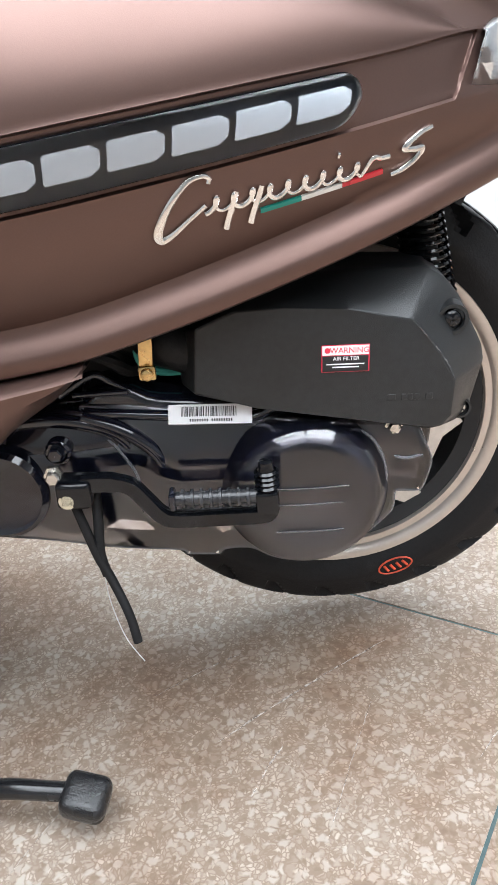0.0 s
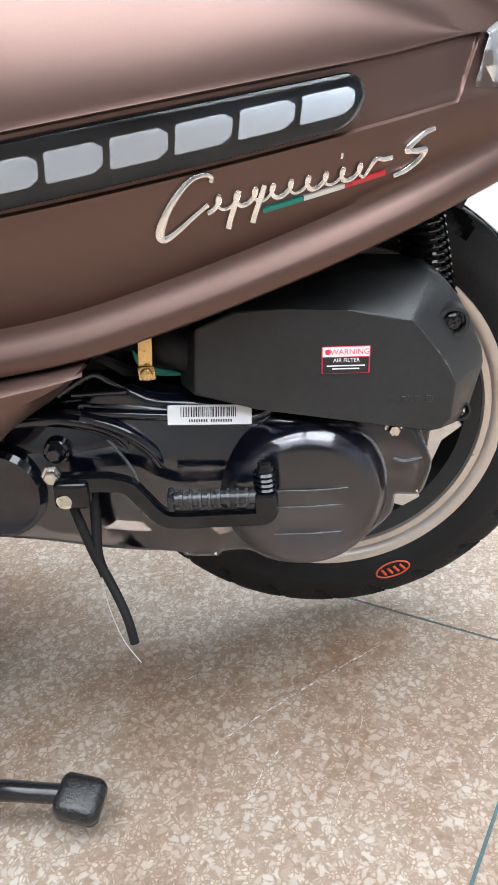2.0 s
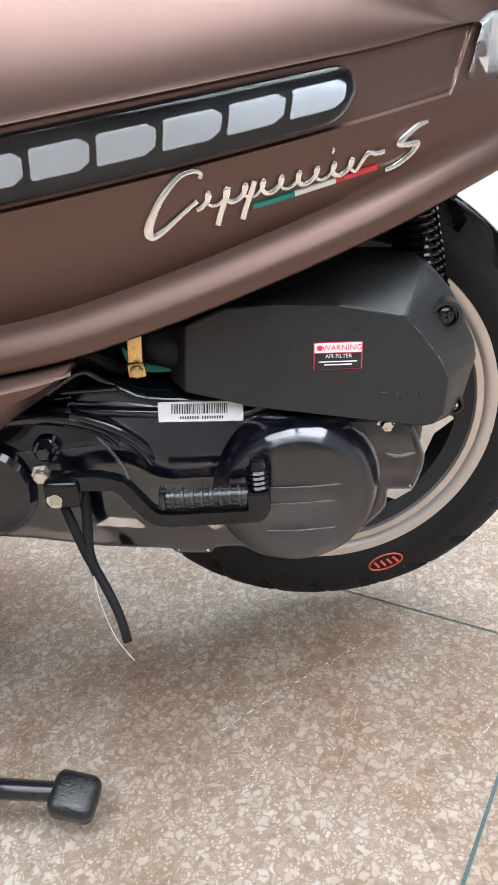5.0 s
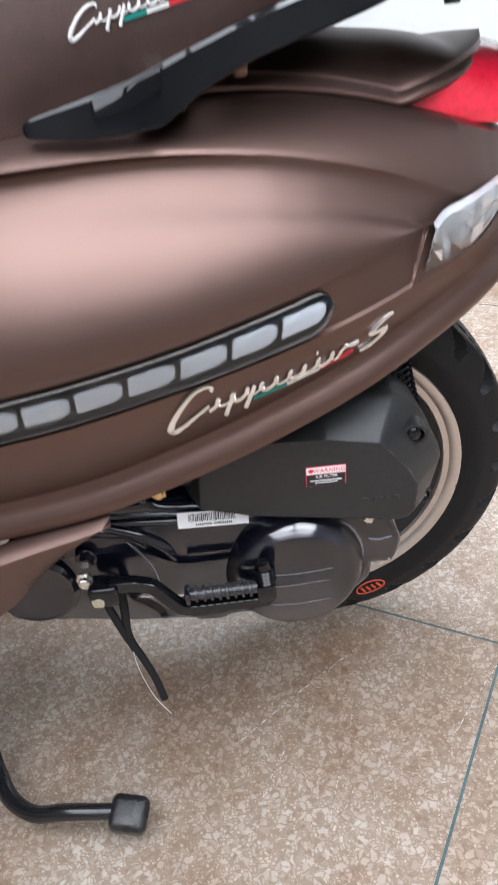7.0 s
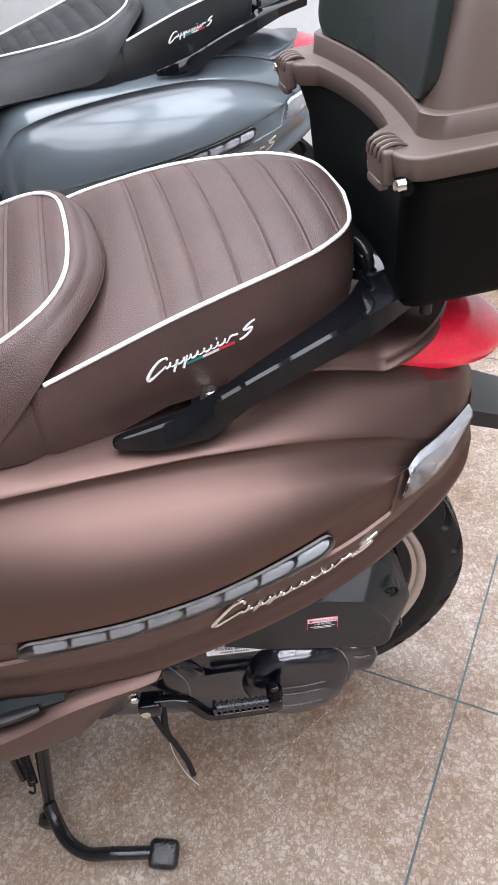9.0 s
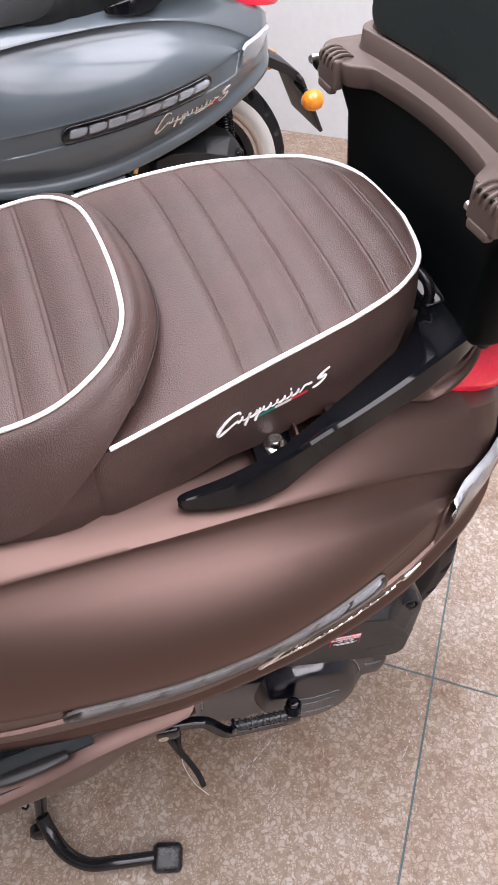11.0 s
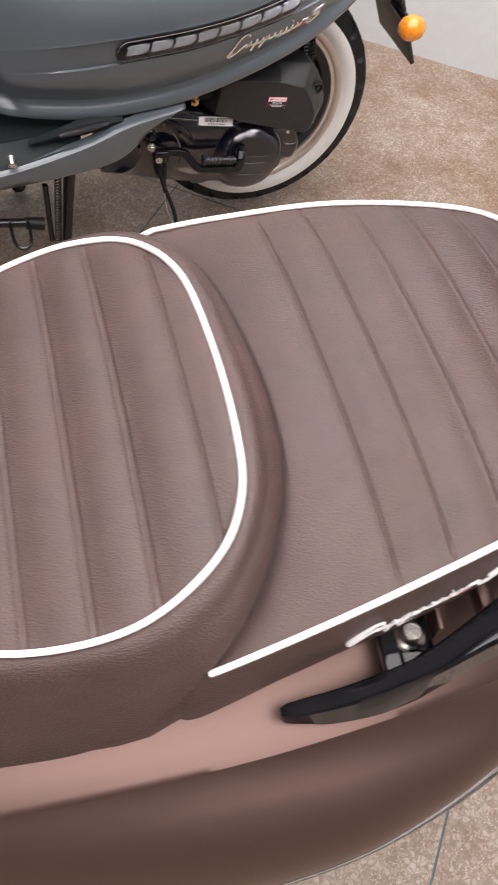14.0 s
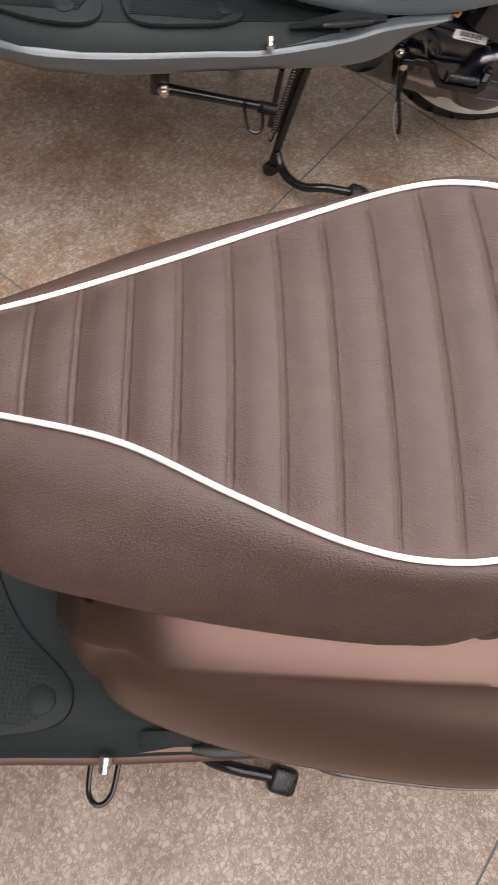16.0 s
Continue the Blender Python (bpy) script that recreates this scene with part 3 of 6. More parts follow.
def ribbon(side, x0, x1, f0, f1, lift, n=50, round_ends=True, thick=0.0):
    """A strip between the two trim lines: f from 0 at the upper to 1 at the lower; half-round ends."""
    rows = []
    half = (f1 - f0) / 2
    length = x1 - x0
    er = 0.0175
    us = list(np.linspace(0, 1, 9) ** 1.6 * er / length) + list(np.linspace(er / length, 1 - er / length, n)[1:-1]) + [1 - (1 - t) ** 1.6 * er / length for t in np.linspace(0, 1, 9)]
    for u in us:
        x = x0 + u * length
        d = min(u, 1 - u) * length
        w = math.sqrt(max(0.0, 1 - (1 - min(d / er, 1.0)) ** 2)) if round_ends else 1.0
        w = max(w, 0.04)
        fm = (f0 + f1) / 2
        row = []
        for f in [fm + half * w * q for q in (-1, -0.985, -0.95, -0.85, -0.5, 0, 0.5, 0.85, 0.95, 0.985, 1)]:
            xa = x - (f - fm) * 0.008
            bulge = lift + thick * (1 - min(1.0, abs(f - fm) / (half * w)) ** 3) * (w ** 0.5 if thick else 1)
            y = UP_Y(xa) + (LO_Y(xa) - UP_Y(xa)) * f
            z = UP_Z(xa) + (LO_Z(xa) - UP_Z(xa)) * f
            nx = (UP_Y(xa + 0.01) - UP_Y(xa - 0.01)) / 0.02
            nn = np.array((-nx, side, 0.05))
            nn /= np.linalg.norm(nn)
            row.append(np.array((xa, flank(xa, y, side), z)) + bulge * nn)
        rows.append(row)
    return loft(rows)


def lens_wall(side, x0, x1, f0, f1, lift, height):
    """The rim round a strip: a band that stands up along its outline."""
    def edge(h):
        out, back = [], []
        length, er = x1 - x0, 0.0175
        for u in np.linspace(0, 1, 90):
            x = x0 + u * length
            d = min(u, 1 - u) * length
            w = max(0.04, math.sqrt(max(0.0, 1 - (1 - min(d / er, 1.0)) ** 2)))
            fm, half = (f0 + f1) / 2, (f1 - f0) / 2
            for q, store in ((-1, out), (1, back)):
                f = fm + half * w * q
                xa = x - (f - fm) * 0.008
                y = UP_Y(xa) + (LO_Y(xa) - UP_Y(xa)) * f
                z = UP_Z(xa) + (LO_Z(xa) - UP_Z(xa)) * f
                nx = (UP_Y(xa + 0.01) - UP_Y(xa - 0.01)) / 0.02
                nn = np.array((-nx, side, 0.05))
                store.append(np.array((xa, flank(xa, y, side), z)) + h * nn / np.linalg.norm(nn))
        return out + back[::-1]
    return loft([edge(lift), edge(lift + height)], close_u=True)


def cell_piece(side, xa, xb, f0, f1, lift):
    """One milky cell with clipped rear corners."""
    pts = []
    fm, h = (f0 + f1) / 2, (f1 - f0) / 2
    L = xb - xa
    for u, w in ((0, 0.84), (0.02, 0.96), (0.05, 1.0), (0.5, 1.0), (0.80, 1.0), (0.84, 0.96), (0.97, 0.62), (1.0, 0.50)):
        pts.append((xa + u * L, w))
    rows = []
    for x, w in pts:
        row = []
        for f, e in ((fm - h * w, -0.002), (fm - h * w, 0), (fm, 0.0006), (fm + h * w, 0), (fm + h * w, -0.002)):
            xx = x - (f - fm) * 0.008
            y = UP_Y(xx) + (LO_Y(xx) - UP_Y(xx)) * f
            z = UP_Z(xx) + (LO_Z(xx) - UP_Z(xx)) * f
            nx = (UP_Y(xx + 0.01) - UP_Y(xx - 0.01)) / 0.02
            nn = np.array((-nx, side, 0.05))
            nn /= np.linalg.norm(nn)
            row.append(np.array((xx, flank(xx, y, side), z)) + (lift + e) * nn)
        rows.append(row)
    return loft(rows)


def script_strokes():
    """Flowing strokes of the badge, as plain slanted loops: lists of (along, up, radius)."""
    out = [[(0.196, 0.72, 1.0), (0.200, 0.84, 1.1), (0.176, 0.92, 1.1), (0.128, 0.84, 1.3), (0.070, 0.50, 1.6), (0.022, 0.06, 1.9), (0.004, -0.24, 2.1), (0.018, -0.38, 1.9), (0.060, -0.28, 1.4), (0.120, -0.02, 1.1), (0.180, 0.24, 1.0)]]
    wave = []
    n = 96
    for i in range(n):
        t = i / (n - 1)
        a = t * 2 * math.pi * 9
        up = 0.17 * math.cos(a + math.pi)
        v = 0.20 + up
        u = 0.180 + 0.560 * t + 0.016 * math.sin(a) + 0.040 * up
        wave.append((u, v, 0.98 + 0.22 * math.cos(a * 0.5)))
    wave += [(0.772, 0.40, 1.1), (0.805, 0.36, 1.2), (0.835, 0.36, 1.2)]
    out.append(wave)
    # two long down strokes
    for u in (0.265, 0.352):
        out.append([(u + 0.022, 0.42, 1.2), (u + 0.004, 0.10, 1.4), (u - 0.016, -0.24, 1.5), (u - 0.026, -0.46, 1.6)])
    out.append([(0.640, 0.72, 1.5), (0.648, 0.70, 1.5)])
    out.append([(1.0, 0.86, 1.0), (0.955, 0.78, 1.3), (0.905, 0.56, 1.5), (0.893, 0.44, 1.5), (0.925, 0.38, 1.5), (0.966, 0.34, 1.5), (0.945, 0.10, 1.5), (0.895, -0.12, 1.4), (0.845, -0.20, 1.1)])
    return out


# ---------------------------------------------------------------- seat
PASS_NEAR = [(0.3202, 0.0078, 0.9032), (0.3133, -0.0532, 0.8998), (0.2833, -0.0901, 0.897), (0.239, -0.1158, 0.8934), (0.1926, -0.1339, 0.8884), (0.1305, -0.1525, 0.8776), (0.0701, -0.1676, 0.8627), (0.0071, -0.1804, 0.8452), (-0.0099, -0.1786, 0.8386)]
PASS_FAR = [(-0.0544, 0.1775, 0.8553), (-0.0024, 0.171, 0.8712), (0.0498, 0.1674, 0.8849), (0.1392, 0.1643, 0.8991), (0.2274, 0.1517, 0.9043), (0.2721, 0.132, 0.9057), (0.3049, 0.0897, 0.9055)]
RIDER = [(0.0357, -0.0554, 0.9086), (0.0286, 0.0164, 0.911), (0.0138, 0.0824, 0.9108), (-0.0162, 0.1227, 0.9037), (-0.0586, 0.1358, 0.8925), (-0.108, 0.1309, 0.8777), (-0.1943, 0.0936, 0.8599), (-0.2762, 0.0548, 0.8435), (-0.3521, 0.0241, 0.825), (-0.4262, -0.0026, 0.8054), (-0.4603, -0.0363, 0.7961), (-0.4296, -0.0729, 0.8032), (-0.3642, -0.0822, 0.8197), (-0.2841, -0.098, 0.8374), (-0.2039, -0.1295, 0.8491), (-0.1329, -0.1549, 0.8592), (-0.0794, -0.164, 0.8682), (-0.0281, -0.1586, 0.881), (0.0137, -0.1325, 0.8953), (0.0325, -0.0995, 0.9043)]
FOOT = [(0.0663, -0.0463, 0.8893), (0.0565, 0.0261, 0.8929), (0.0336, 0.1049, 0.89), (-0.0035, 0.156, 0.873), (-0.0595, 0.1733, 0.829), (-0.1242, 0.1563, 0.7899), (-0.208, 0.1454, 0.7833), (-0.2723, 0.1259, 0.7751), (-0.3427, 0.0892, 0.761), (-0.4245, 0.0263, 0.7469), (-0.4725, -0.0442, 0.737), (-0.4315, -0.1249, 0.7452), (-0.3611, -0.1755, 0.7567), (-0.2808, -0.1922, 0.7689), (-0.2013, -0.1994, 0.7742), (-0.127, -0.2016, 0.7781), (-0.0673, -0.2, 0.784), (-0.0237, -0.1951, 0.8211), (0.0261, -0.1635, 0.8668), (0.0579, -0.1035, 0.883)]


def cushion_top(outline, dome, grooves, slope, bow, rows_across=44, sink=None):
    """The padded top inside an outline that runs from the front along the far side and back along the near side, meshed along its sewn grooves."""
    turn = max(range(len(outline)), key=lambda i: outline[i][0] - slope * outline[i][1] + bow * outline[i][1] ** 2)
    far, near = outline[:turn + 1], outline[turn:]
    def along(edge):
        e = np.array([(p[0] - slope * p[1] + bow * p[1] * p[1], p[0], p[1], p[2]) for p in edge])
        e = e[np.argsort(e[:, 0])]
        return lambda q: [np.interp(q, e[:, 0], e[:, k]) for k in (1, 2, 3)], e[0, 0], e[-1, 0]
    fn, a0, a1 = along(near)
    ff, b0, b1 = along(far)
    s0, s1 = max(a0, b0), min(a1, b1)
    us = np.linspace(0, 1, 90)
    stations = [s0 + (s1 - s0) * (u + 0.6 * (0.5 - 0.5 * math.cos(math.pi * u) - u)) for u in us]
    offs = (-9, -7, -5.2, -4.2, -3.4, -2.8, -2.2, -1.6, -1.1, -0.7, -0.3, 0, 0.3, 0.7, 1.2, 1.8, 2.6, 3.6, 5, 7, 9)
    for g in grooves:
        stations = [q for q in stations if abs(q - g) > 0.0095] + [g + o * 0.001 for o in offs if s0 < g + o * 0.001 < s1]
    rows = []
    for q in sorted(stations):
        (xn, yn, zn), (xf, yf, zf) = fn(q), ff(q)
        d = 0.0
        for g in grooves:
            f = q - g
            if abs(f) < 0.03:
                d = max(d, 0.0010 * math.exp(-(f / 0.0010) ** 2) + 0.0026 * math.exp(-(f / 0.011) ** 2)) - 0.0008 * math.exp(-((f + 0.0030) / 0.0011) ** 2)
        row = []
        for w in np.linspace(0, 1, rows_across):
            y = yn + (yf - yn) * w
            x = q + slope * y - bow * y * y
            c = 1 - abs(2 * w - 1) ** 3
            e = min(1.0, (q - s0) / 0.03, (s1 - q) / 0.03)
            z = zn + (zf - zn) * w + dome * c * math.sqrt(max(0, e)) - d * min(1.0, c * 5)
            if sink:
                z -= sink(x) * min(1.0, c * 1.6)
            row.append((x, y, z))
        rows.append(row)
    return loft(rows)


# ---------------------------------------------------------------- the scooter
def scooter(paint, leather, wall_tyre, thread=True, swing=0.0):
    sc = new("scooter")
    # --- side shells with their light strips
    for side in (-1, 1):
        shell = part("side_panel", side_shell(side), paint, sc)
        strip = part("light_strip", ribbon(side, -0.083, 0.2585, 0.10, 0.93, -0.0006), LED_BED, sc, "black light strip under a clear lens")
        x = 0.2515
        L, gap = 0.0358, 0.0042
        while x - L > -0.080:
            part("light_cell", cell_piece(side, x - L, x, 0.31, 0.71, 0.0008), LED_CELL, strip)
            x -= L + gap
        lens = part("clear_lens", ribbon(side, -0.082, 0.2575, 0.12, 0.91, 0.0030, thick=0.0042), LED_LENS, strip)
        lens.visible_shadow = False
        part("lens_rim", lens_wall(side, -0.082, 0.2575, 0.12, 0.91, -0.001, 0.0042), FROST, strip)
        # badge
        badge = new("badge")
        badge.parent = sc
        bx0, bx1 = 0.1165, 0.3105
        for st in script_strokes():
            pts, rad = [], []
            for u, v, r in st:
                x = bx0 + (bx1 - bx0) * u
                z = 0.5585 + 0.0185 * u + 0.024 * v + 0.004 * (1 - u) * v
                pts.append(on_body(x, k_at(x, z), 0.0015, side))
                rad.append(0.00165 * r)
            pp = curve_through(pts, 12 * len(pts))
            rr = list(np.interp(np.linspace(0, 1, len(pp)), np.linspace(0, 1, len(rad)), rad))
            part("stroke", tube(pp, rr, 8, flat=0.75, up=(0, side, 0)), CHROME, badge)
        for xa, xb, m in ((0.187, 0.2155, GREEN_BAR), (0.2155, 0.2445, WHITE_BAR), (0.2445, 0.2745, RED_BAR)):
            rows = []
            for x in np.linspace(xa, xb, 6):
                zc = 0.5588 + (x - 0.187) * 0.155
                rows.append([on_body(x, k_at(x, zc + dz), l, side) for dz, l in ((0.0017, 0.0), (0.0015, 0.0016), (-0.0015, 0.0016), (-0.0017, 0.0))])
            part("colour_bar", loft(rows), m, badge)
        # rear indicator, silver behind a clear lens
        ind = new("rear_indicator")
        ind.parent = sc
        rows, rows2 = [], []
        out_at, low_at, high_at = (spl((0.343, 0.360, 0.386, 0.413, 0.445), v) for v in ((0.170, 0.160, 0.141, 0.122, 0.093), (0.6205, 0.6185, 0.6190, 0.6320, 0.6600), (0.6540, 0.6590, 0.6600, 0.6640, 0.6690)))
        for i, t in enumerate((0, 0.05, 0.16, 0.27, 0.38, 0.49, 0.60, 0.71, 0.82, 0.93, 1.0)):
            x = 0.343 + 0.102 * t
            zl, zu, y = low_at(x), high_at(x), out_at(x)
            sl = 0.010 * max(0.0, 1 - t * 4)          # the front edge slants
            k = (0.0030 if i % 2 else -0.0026) * (0.5 + ((i * 37) % 10) / 10)
            rows.append([(x + sl * q, flank(x, y + e, side), zl + (zu - zl) * q) for q, e in ((1.02, -0.012), (0.95, -0.002), (0.66, -0.001 + k), (0.36, -0.001 - k), (0.06, -0.001), (-0.02, -0.009))])
            rows2.append([(x + sl * q, flank(x, y + e, side), zl + (zu - zl) * q) for q, e in ((1.05, -0.012), (1.0, 0.0015), (0.75, 0.0042), (0.5, 0.0050), (0.25, 0.0042), (0.0, 0.0015), (-0.05, -0.010))])
        part("reflector", loft(rows), FACET, ind, smooth=False)
        o = part("clear_lens", loft(rows2), CLEAR, ind)
        o.visible_shadow = False
    # --- tail: top panel, red light
    rows = []
    for x in list(np.linspace(0.15, 0.345, 24)) + [0.345 + 0.104 * math.sin(q) for q in np.linspace(0.06, 1.50, 24)]:
        t = (x - 0.15) / 0.312
        e = min(1.0, max(0.0, (x - 0.345) / 0.104))
        hw = (TOP_Y(min(x, 0.345)) + 0.003) * (1 - e * e) ** 0.55 + mid_y(x) * 0.5 * (1 - e)
        m = mid_y(x)
        z0 = TOP_Z(min(x, 0.345)) + 0.002 + 0.016 * e
        top = 0.800 - 0.046 * t ** 1.3 - 0.016 * e * e
        ring = [(x, m - hw + 0.003, z0 - 0.004), (x, m - hw - 0.003, z0), (x, m - hw - 0.0032, z0 + 0.0025), (x, m - hw - 0.0015, z0 + 0.0050), (x, m - hw + 0.006, z0 + 0.0085), (x, m - hw + 0.0075, z0 + 0.0115)]
        for a in np.linspace(-1, 1, 17):
            ring.append((x, m + a * max(0.001, hw - 0.0085), z0 + 0.013 + max(0.002, top - z0 - 0.013) * (1 - abs(a) ** 2.6)))
        ring += [(x, m + hw - 0.0075, z0 + 0.0115), (x, m + hw - 0.006, z0 + 0.0085), (x, m + hw + 0.0015, z0 + 0.0050), (x, m + hw + 0.0032, z0 + 0.0025), (x, m + hw + 0.003, z0), (x, m + hw - 0.003, z0 - 0.004)]
        rows.append(ring)
    part("tail_panel", loft(rows, close_u=True, caps=True), paint, sc)
    rows = []
    for a in np.linspace(-1, 1, 41):
        th = a * math.pi / 2
        cx, cy = 0.350 + 0.175 * math.cos(th) ** 0.75, -0.088 * math.sin(th)
        k = math.cos(th) ** 0.55
        cy += mid_y(cx)
        zl, zu = 0.7245 - 0.046 * k, 0.732 - 0.020 * k
        ce = math.cos(th)
        bx = 0.345 + 0.104 * ce
        by_ = -(TOP_Y(0.345) + 0.0035) * math.copysign(abs(math.sin(th)) ** 1.1, th) + mid_y(bx)
        zi = TOP_Z(0.345) + 0.008 + 0.018 * ce
        rows.append([(bx - 0.006, by_ * 0.98, zi - 0.001), (bx + 0.001, by_, zi), (bx * 0.5 + cx * 0.5, by_ * 0.45 + cy * 0.55, zi * 0.5 + zu * 0.5 + 0.007 * k), (cx - 0.008 * k, cy, zu), (cx + 0.002 * k, cy * 1.01, zu * 0.7 + zl * 0.3), (cx + 0.004 * k, cy * 1.02, (zu + zl) / 2), (cx + 0.002 * k, cy * 1.015, zl * 0.8 + zu * 0.2), (cx - 0.004 * k, cy * 1.01, zl), (cx - 0.035 * k, cy * 0.88, zl + 0.002)])
    tail = part("tail_light", loft(rows), RED_LENS, sc, "translucent red wrap-round tail light lens")
    # --- inner frame under the seat and the front of the underseat box
    rows = []
    for x in np.linspace(-0.32, 0.33, 24):
        w = TOP_Y(x) - 0.006 + mid_y(x)
        m = mid_y(x)
        rows.append([(x, m - w, TOP_Z(x) - 0.004), (x, m - w * 0.98, 0.62), (x, m - w * 0.7, 0.50), (x, m + w * 0.7, 0.50), (x, m + w * 0.98, 0.62), (x, m + w, TOP_Z(x) - 0.004)])
    part("underseat_box", loft(rows, close_u=True, caps=True), BLACK_SATIN, sc)
    rows = []
    for z in np.linspace(0.45, 0.765, 14):
        t = (z - 0.45) / 0.315
        w = 0.125 + 0.03 * t
        xx = -0.372 + 0.03 * t - 0.03 * t * t
        rows.append([(xx + 0.07 * abs(a) ** 3, a * w + mid_y(xx), z) for a in np.linspace(-1, 1, 21)])
    part("front_panel", loft(rows), paint, sc)

    # --- seat
    near = curve_through(PASS_NEAR, 80)
    far = curve_through(PASS_FAR + [PASS_NEAR[0]], 80)
    g = [0.107, 0.143, 0.182, 0.221, 0.2595, 0.294]
    pas = part("passenger_cushion", cushion_top(far[:-1] + near, 0.014, g, -0.133, 0.10, sink=lambda x: 0.022 * min(1.0, max(0.0, (0.085 - x) / 0.1)) ** 1.5), leather, sc)
    # side skirt of the passenger cushion
    def skirt(curve, low, bulge=0.004, n=9):
        rows = []
        for t in np.linspace(0, 1, n):
            row = []
            for p in curve:
                lz = low(p[0], p[1])
                d = np.array((p[0] - 0.05, p[1] * 2.2))
                if p[0] < 0.2:
                    d = np.array((0.0, np.sign(p[1])))
                d = d / (np.linalg.norm(d) + 1e-9)
                o = bulge * math.sin(math.pi * min(1, t * 1.1)) - 0.010 * max(0, t - 0.55) ** 1.5
                if p[1] < 0:
                    o += 0.010 * t * min(1.0, max(0.0, (0.06 - p[0]) / 0.08))
                row.append((p[0] + d[0] * o, p[1] + d[1] * o, p[2] * (1 - t) + lz * t))
            rows.append(row)
        return loft(rows)
    sk = far[10:-1] + near + [np.array(p) for p in ((-0.03, -0.186, 0.832), (-0.05, -0.189, 0.822), (-0.075, -0.190, 0.812), (-0.10, -0.188, 0.804))]
    part("side_skirt", skirt(sk, lambda x, y: 0.770 + 0.014 * min(1.0, max(0.0, (x - 0.06) / 0.05)) + 0.028 * max(0, (x - 0.14) / 0.2)), leather, pas)
    part("piping", tube([p + np.array((0, 0, 0.0012)) for p in [np.array((-0.040, 0.150, 0.858)), np.array((-0.018, 0.164, 0.8665))] + [q for q in far[:-1] if q[0] > 0.002] + [q for q in near if q[0] > 0.006]], 0.0022, 8), PIPING, pas, "white vinyl piping")
    # rider cushion: padded top, piping, wide bolster
    rid = curve_through(RIDER, 200, closed=True)
    foot = curve_through(FOOT, 200, closed=True)
    gr = [-0.366, -0.330, -0.292, -0.256, -0.219, -0.183, -0.147, -0.111, -0.072, -0.034, 0.007]
    k = min(range(len(rid)), key=lambda i: rid[i][0] + 0.12 * rid[i][1] + 0.08 * rid[i][1] ** 2)
    loop = (rid[k:] + rid[:k + 1])[::-1]
    seat = part("rider_cushion", cushion_top(loop, 0.010, gr, -0.12, 0.08), leather, sc)
    part("piping", tube([p + np.array((0, 0, 0.0012)) for p in rid], 0.0022, 8, closed=True), PIPING, seat, "white vinyl piping")
    rows = []
    for t in np.linspace(0, 1, 20):
        row = []
        for p, f in zip(rid, foot):
            s_, c_ = math.sin(t * math.pi / 2), 1 - math.cos(t * math.pi / 2)
            h, v = s_ * 0.55 + t * 0.45, c_ * 0.75 + t * 0.25
            q = p + (f - p) * np.array((h, h, v))
            q[2] += 0.0035 * math.sin(math.pi * min(1.0, t * 2.2)) - 0.0012 * math.exp(-(t / 0.05) ** 2)
            row.append(q)
        rows.append(row)
    rows.append([f + np.array((0, 0, -0.006)) + (np.array((-0.14, 0, 0)) - f) * np.array((0.05, 0.05, 0)) for f in foot])
    part("bolster", loft(rows, close_u=True), leather, seat)
    back = [f + np.array((0.0008, 0, 0.0002)) for f in foot]
    back = [p for i, p in enumerate(back) if i >= 181] + [p for i, p in enumerate(back) if i <= 28]
    part("seam", tube(back, 0.0007, 6), SEAM, seat, "dark sewn seam")
    # stitched mark on the passenger cushion's side
    if thread:
        for side in (-1, 1):
            em = new("stitched_mark")
            em.parent = pas
            def sp(x, v):
                yy = np.interp(x, [0.07, 0.13, 0.193, 0.24], [0.1672, 0.1525, 0.134, 0.1158])
                return np.array((x, flank(x, yy + 0.0054, side) - (0.012 if side > 0 else 0), 0.832 + (x - 0.098) * 0.14 + v))
            for st in script_strokes():
                pts = [sp(0.0975 + 0.108 * u, 0.0130 * v - 0.003) for u, v, r in st]
                part("stitch", tube(curve_through(pts, 8 * len(pts)), [0.00085 * r for u, v, r in st], 6), THREAD, em)
            for xa, xb, m in ((0.136, 0.152, GREEN_BAR), (0.152, 0.168, THREAD), (0.168, 0.184, RED_BAR)):
                part("colour_bar", loft([[sp(x, -0.0075), sp(x, -0.0045)] for x in np.linspace(xa, xb, 4)]), m, em)

